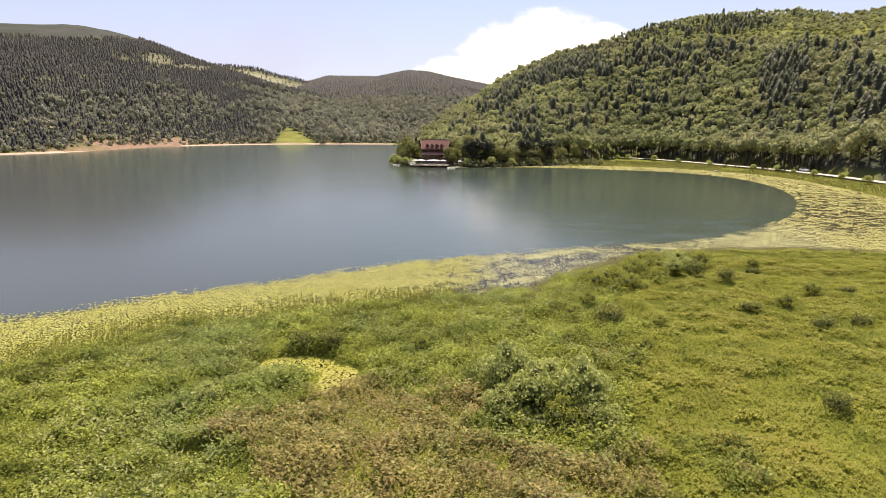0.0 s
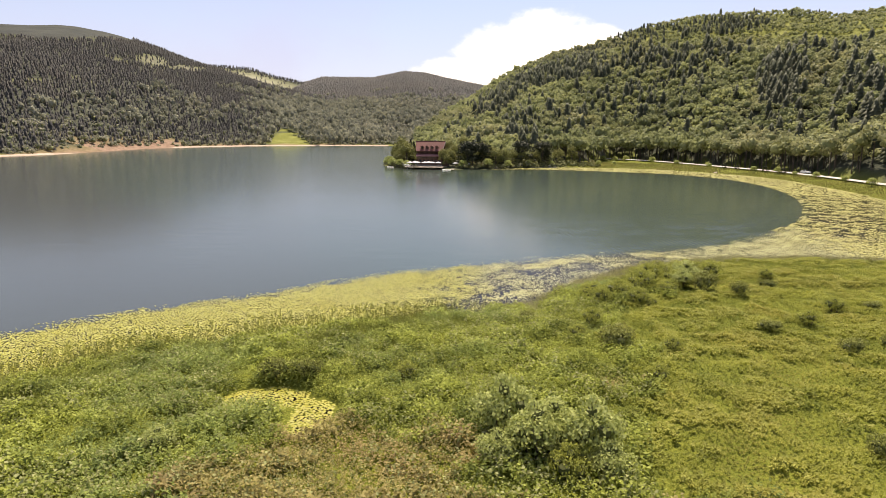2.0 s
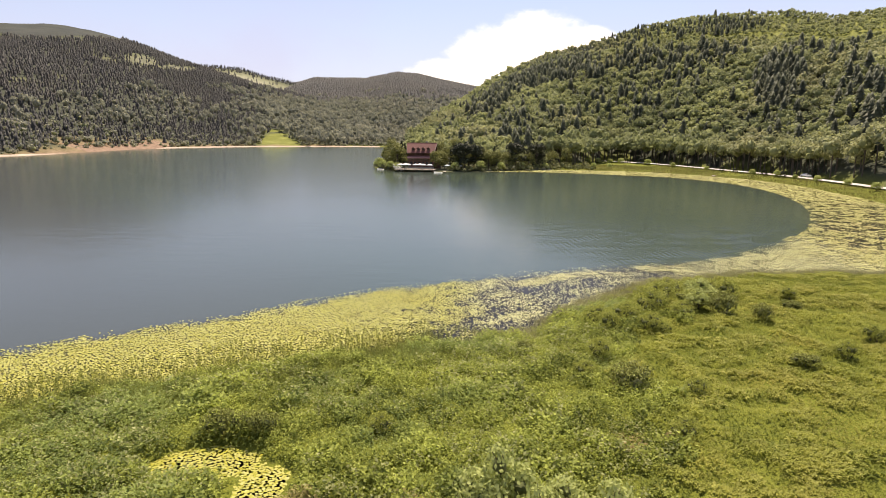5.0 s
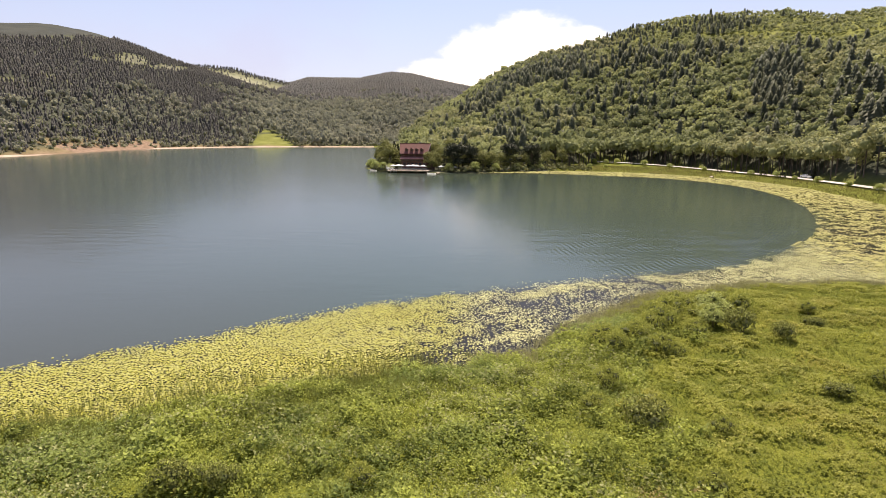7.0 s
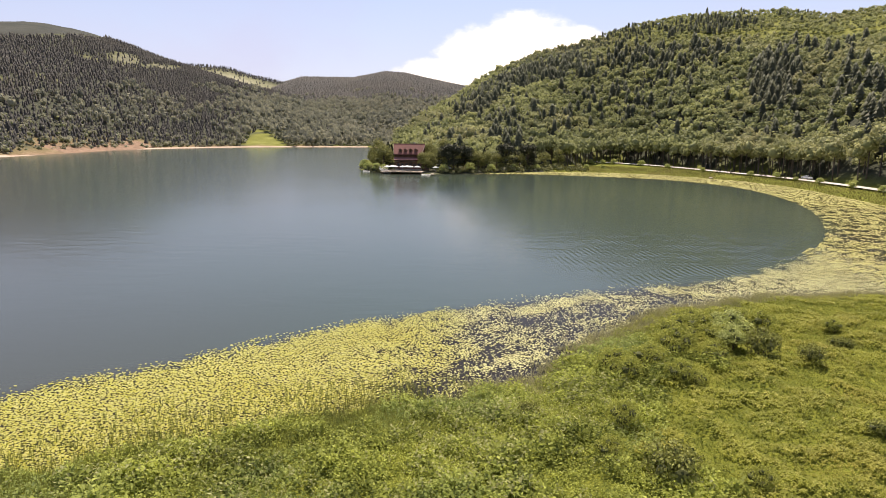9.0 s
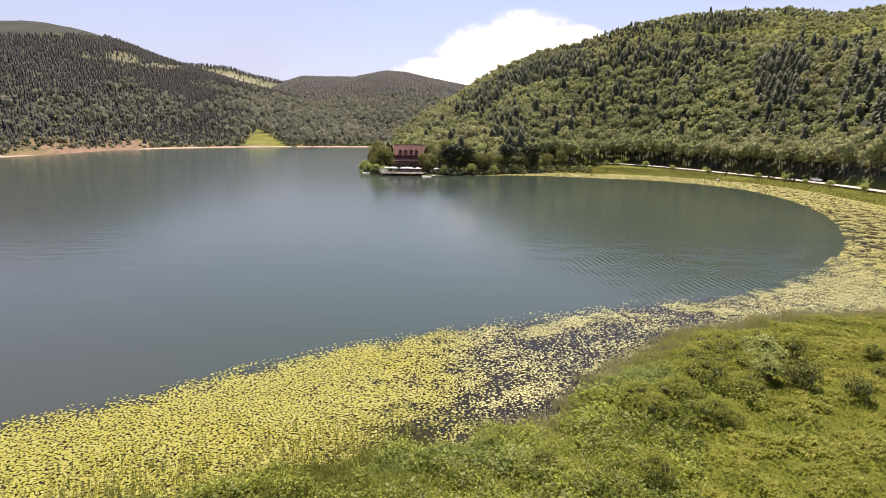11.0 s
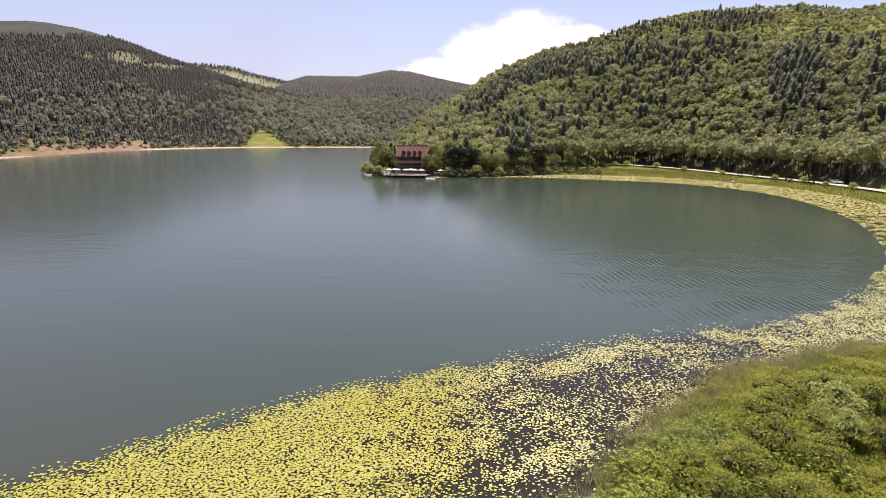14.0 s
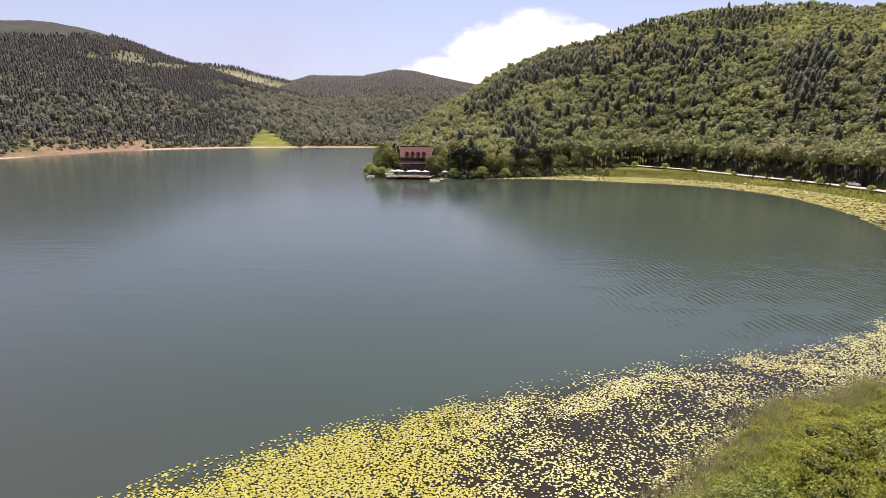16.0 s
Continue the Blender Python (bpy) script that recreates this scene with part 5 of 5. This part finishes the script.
def lake_house():
    """Three floors, a balcony and a steep red roof with four dormers; its front looks at -y."""
    h = thing("house", "timber lake house with steep red roof and dormers", "house", pose(-27.5, 338, 1.0, 0, 0, -3))
    h.scale = (0.9, 1.0, 1.06)
    part("foundation", boxed(-7.4, 7.4, -4.4, 4.4, -1.5, 0.35, bevel=0.05), STONE, h, "grey stone base")
    part("wall", boxed(-7.0, 7.0, -4.0, 4.0, 0.35, 3.6), WOOD_RED, h, "red-brown boarded ground floor")
    part("wall", boxed(-7.1, 7.1, -4.1, 4.1, 3.6, 7.6), WOOD_DARK, h, "brown timber upper floor")
    ridge, eave, rise = 8.6, 7.5, 11.3
    for sgn in (-1, 1):
        part("roof_slope", slab([(-eave, sgn * 5.7, 6.75), (eave, sgn * 5.7, 6.75), (ridge, 0, rise), (-ridge, 0, rise)], 0.22), ROOF_RED, h, "red metal roof slope")
        part("gable", slab([(sgn * 7.0, -4.0, 7.6), (sgn * 7.0, 4.0, 7.6), (sgn * 7.0, 0, 10.9)], 0.15, (sgn, 0, 0)), WOOD_DARK, h, "brown boarded gable")
    for sx in (-1, 1):
        for sgn in (-1, 1):
            part("verge_board", slab([(sx * eave, sgn * 5.7, 6.5), (sx * (eave + 0.12), sgn * 5.7, 6.5), (sx * (ridge + 0.12), 0, rise - 0.25), (sx * ridge, 0, rise - 0.25)], 0.52), WOOD_PALE, h, "pale verge board")
    part("roof_ridge", boxed(-ridge, ridge, -0.18, 0.18, rise + 0.1, rise + 0.34), ROOF_RED, h)
    for x in (-4.2, -1.4, 1.4, 4.2):
        d = part("dormer", boxed(x - 0.7, x + 0.7, -4.5, -1.8, 7.6, 8.95), WOOD_DARK, h, "small brown dormer")
        for sgn in (-1, 1):
            part("dormer_roof", slab([(x, -4.9, 9.5), (x, -1.4, 9.5), (x + sgn * 1.0, -1.4, 8.85), (x + sgn * 1.0, -4.9, 8.85)], 0.1), ROOF_RED, d, "red dormer roof")
        window(d, x, -4.52, 8.1, 0.7, 0.6, "dormer_window")
    for x in (-5.4, -3.2, -1.0, 1.2, 3.4, 5.6):
        window(h, x, -4.12, 4.3, 1.1, 1.4)
        window(h, x, -4.02, 1.2, 1.3, 1.6)
    part("door", boxed(-0.35, 0.75, -4.12, -3.96, 3.62, 4.2), WOOD_DARK, h)
    # balcony with its own little roof, held by posts
    part("balcony_floor", boxed(-7.2, 4.6, -6.6, -4.1, 3.3, 3.5), WOOD_DARK, h)
    part("porch_roof", slab([(-7.4, -7.3, 4.4), (5.6, -7.3, 4.4), (5.6, -4.1, 5.6), (-7.4, -4.1, 5.6)], 0.14), ROOF_PALE, h, "low faded red porch roof")
    for x in (-7.0, -4.2, -1.4, 1.4, 4.4):
        part("post", boxed(x - 0.09, x + 0.09, -6.6, -6.42, 0.2, 4.55), WOOD_DARK, h)
    for z in (3.9, 4.3):
        part("rail", boxed(-7.1, 4.5, -6.56, -6.48, z, z + 0.08), WOOD_PALE, h)
    for k in range(24):
        part("baluster", boxed(-6.9 + k * 0.48, -6.84 + k * 0.48, -6.55, -6.49, 3.5, 3.92, bevel=0), WOOD_PALE, h)
    part("balcony_floor", boxed(-7.2, 7.2, -5.3, -4.1, 5.95, 6.1), WOOD_DARK, h)
    for z in (6.5, 6.9):
        part("rail", boxed(-7.1, 7.1, -5.26, -5.18, z, z + 0.09), WOOD_DARK, h)
    part("chimney", boxed(2.2, 3.0, 0.3, 1.1, 10.2, 12.3, bevel=0.04), STONE, h, "grey stone chimney")
    part("annex", boxed(7.1, 10.6, -2.5, 3.2, -0.5, 3.2), WOOD_DARK, h, "brown timber side wing")
    part("annex_roof", slab([(7.0, -3.2, 3.1), (11.2, -3.2, 3.1), (11.2, 0.3, 4.8), (7.0, 0.3, 4.8)], 0.15), ROOF_RED, h)
    part("annex_roof", slab([(7.0, 3.9, 3.1), (11.2, 3.9, 3.1), (11.2, 0.3, 4.8), (7.0, 0.3, 4.8)], 0.15), ROOF_RED, h)
    return h


lake_house()


def terrace():
    t = thing("terrace", "plank terrace on posts with wooden railing at the water", "terrace", pose(-29, 318, 0, 0, 0, -6))
    for k in range(20):
        part("plank", boxed(-9.5, 9.5, -4.0 + k * 0.45, -3.58 + k * 0.45, 1.0, 1.09, bevel=0.01), WOOD_PALE, t)
    for x in (-9, -4.5, 0, 4.5, 9):
        for y in (-3.7, 0.5, 4.6):
            part("pile", rod(bmesh.new(), (x, y, -2.5), (x, y, 1.0), 0.13, 0.12, 8), WOOD_DARK, t)
        part("rail_post", boxed(x - 0.06, x + 0.06, -3.95, -3.83, 1.09, 2.1), WOOD_PALE, t)
    for z in (1.45, 1.8, 2.08):
        part("rail", boxed(-9.4, 9.4, -3.92, -3.86, z, z + 0.06, bevel=0.01), WOOD_PALE, t, "weathered wooden rail")
    return t


terrace()


def stairway(m):
    s = thing("stairway", "white painted stairs down to the water", "stairs", m)
    for k in range(9):
        part("tread", boxed(-0.9, 0.9, -k * 0.32 - 0.32, -k * 0.32, 2.0 - k * 0.2, 2.06 - k * 0.2, bevel=0.01), WHITE, s)
    for x in (-0.95, 0.95):
        part("stringer", slab([(x - 0.04, 0.1, 1.95), (x + 0.04, 0.1, 1.95), (x + 0.04, -3.1, 0.05), (x - 0.04, -3.1, 0.05)], 0.25), WHITE, s)
        part("handrail", rod(bmesh.new(), (x, 0, 3.0), (x, -3.0, 1.1), 0.05, 0.05, 6), WHITE, s)
    return s


stairway(pose(-39.5, 322.6, 0.0, 0, 0, 55))
stairway(pose(-37.6, 321.2, 0.0, 0, 0, 55))


def parasol():
    p = thing("parasol", "open white canvas parasol on the terrace", "parasol", group="parasols by the lake house")
    part("pole", rod(bmesh.new(), (0, 0, 0), (0, 0, 2.5), 0.03, 0.025, 8), METAL, p)
    part("base", rod(bmesh.new(), (0, 0, 0), (0, 0, 0.12), 0.35, 0.28, 12), STONE, p)
    bm = bmesh.new()
    top = bm.verts.new((0, 0, 2.75))
    ring = [bm.verts.new((1.6 * math.cos(a), 1.6 * math.sin(a), 2.15 - 0.06 * (k % 2))) for k, a in enumerate([i * math.pi / 8 for i in range(16)])]
    hem = [bm.verts.new((v.co.x, v.co.y, v.co.z - 0.18)) for v in ring]
    for i in range(16):
        j = (i + 1) % 16
        bm.faces.new((top, ring[i], ring[j])), bm.faces.new((ring[i], hem[i], hem[j], ring[j]))
    part("canopy", bm, CLOTH, p)
    return p


first = parasol()
SPOTS = [(-36, 318.4, 1.09), (-32.4, 318, 1.09), (-28.8, 317.6, 1.09), (-25.2, 317.2, 1.09), (-22, 316.8, 1.09), (-34, 321, 1.09), (-27, 320.4, 1.09), (-14, 326, None), (-10.5, 329, None), (-8, 325.5, None)]
for k, (x, y, z) in enumerate(SPOTS):
    m = pose(x, y, z if z else height(x, y), 0, 0, k * 37)
    if k:
        copy_thing(first, m)
    else:
        first.matrix_basis = m


# ---- jetties, car, boat ----
def jetty(m, length, label):
    j = thing("jetty", label, "jetty", m, "jetties on the lake")
    for k in range(int(length / 0.3)):
        part("plank", boxed(-0.8, 0.8, k * 0.3, k * 0.3 + 0.27, 0.5, 0.56, bevel=0.01), WOOD_PALE, j)
    for y in np.arange(0.3, length, 1.8):
        for x in (-0.7, 0.7):
            part("pile", rod(bmesh.new(), (x, y, -1.5), (x, y, 0.75), 0.08, 0.07, 7), WOOD_DARK, j)
    return j


jetty(pose(-14.5, 307.5, 0, 0, 0, 4), 6.0, "short wooden jetty in front of the house")
jetty(pose(104.5, 300.5, 0, 0, 0, -20), 7.0, "plank jetty reaching into the lily mat")


def boat(m):
    b = thing("rowing_boat", "white rowing boat moored by the bank", "boat", m)
    bm = bmesh.new()
    rings = []
    for t in np.linspace(0, 1, 9):
        w, y, lift = 0.75 * math.sin(math.pi * min(1, 0.12 + t * 0.62 + 0.0)) ** 0.7 * (1 - max(0, t - 0.75) * 3.4), -2 + 4 * t, 0.16 * t * t
        rings.append([bm.verts.new(p) for p in ((-w, y, 0.5 + lift), (-w * 0.8, y, 0.12), (0, y, -0.05 + lift * 0.4), (w * 0.8, y, 0.12), (w, y, 0.5 + lift))])
    for a, c in zip(rings, rings[1:]):
        for k in range(4):
            bm.faces.new((a[k], a[k + 1], c[k + 1], c[k]))
    bm.faces.new(rings[0][::-1])
    bmesh.ops.solidify(bm, geom=bm.faces[:], thickness=0.05)
    part("hull", bm, WHITE, b, smooth=True)
    for y in (-1.2, 0.2):
        part("bench", boxed(-0.62, 0.62, y, y + 0.28, 0.32, 0.36), WOOD_PALE, b)
    return b


boat(pose(-47.5, 329.5, 0.0, 0, 0, 62))
boat(pose(-17.5, 308.5, 0.0, 0, 0, 80))


def car(m):
    c = thing("car", "small white car parked on the gravel road", "car", m)
    prof = [(-2.05, 0.35), (-2.1, 0.75), (-1.95, 0.95), (-1.15, 1.02), (-0.55, 1.46), (0.75, 1.48), (1.55, 1.05), (2.05, 0.98), (2.1, 0.4)]
    bm = bmesh.new()
    sides = [[bm.verts.new((sgn * (0.85 if z < 1.1 else 0.66), y, z)) for y, z in prof] for sgn in (-1, 1)]
    bm.faces.new(sides[0][::-1]), bm.faces.new(sides[1])
    for k in range(len(prof)):
        j = (k + 1) % len(prof)
        bm.faces.new((sides[0][k], sides[0][j], sides[1][j], sides[1][k]))
    bmesh.ops.recalc_face_normals(bm, faces=bm.faces)
    part("body", bm, CAR_WHITE, c)
    for sgn in (-1, 1):
        part("side_window", slab([(sgn * 0.80, -0.98, 1.05), (sgn * 0.80, 1.35, 1.05), (sgn * 0.69, 0.7, 1.42), (sgn * 0.69, -0.5, 1.42)], 0.03, (sgn, 0, 0.2)), GLASS, c, "dark side window")
        for y in (-1.3, 1.3):
            w = part("tyre", rod(bmesh.new(), (sgn * 0.66, y, 0.32), (sgn * 0.88, y, 0.32), 0.32, 0.32, 16), RUBBER, c, "black tyre")
            part("rim", rod(bmesh.new(), (sgn * 0.86, y, 0.32), (sgn * 0.895, y, 0.32), 0.19, 0.17, 12), METAL, w, "silver rim")
        part("headlight", boxed(sgn * 0.62 - 0.16, sgn * 0.62 + 0.16, 2.06 if sgn else 0, 2.1, 0.72, 0.88), METAL, c)
    part("windscreen", slab([(-0.72, -1.16, 1.06), (0.72, -1.16, 1.06), (0.62, -0.6, 1.44), (-0.62, -0.6, 1.44)], 0.03, (0, -0.6, 0.5)), GLASS, c, "dark windscreen")
    return c


car(pose(133.2, 279, 1.9, 0, 0, 12))
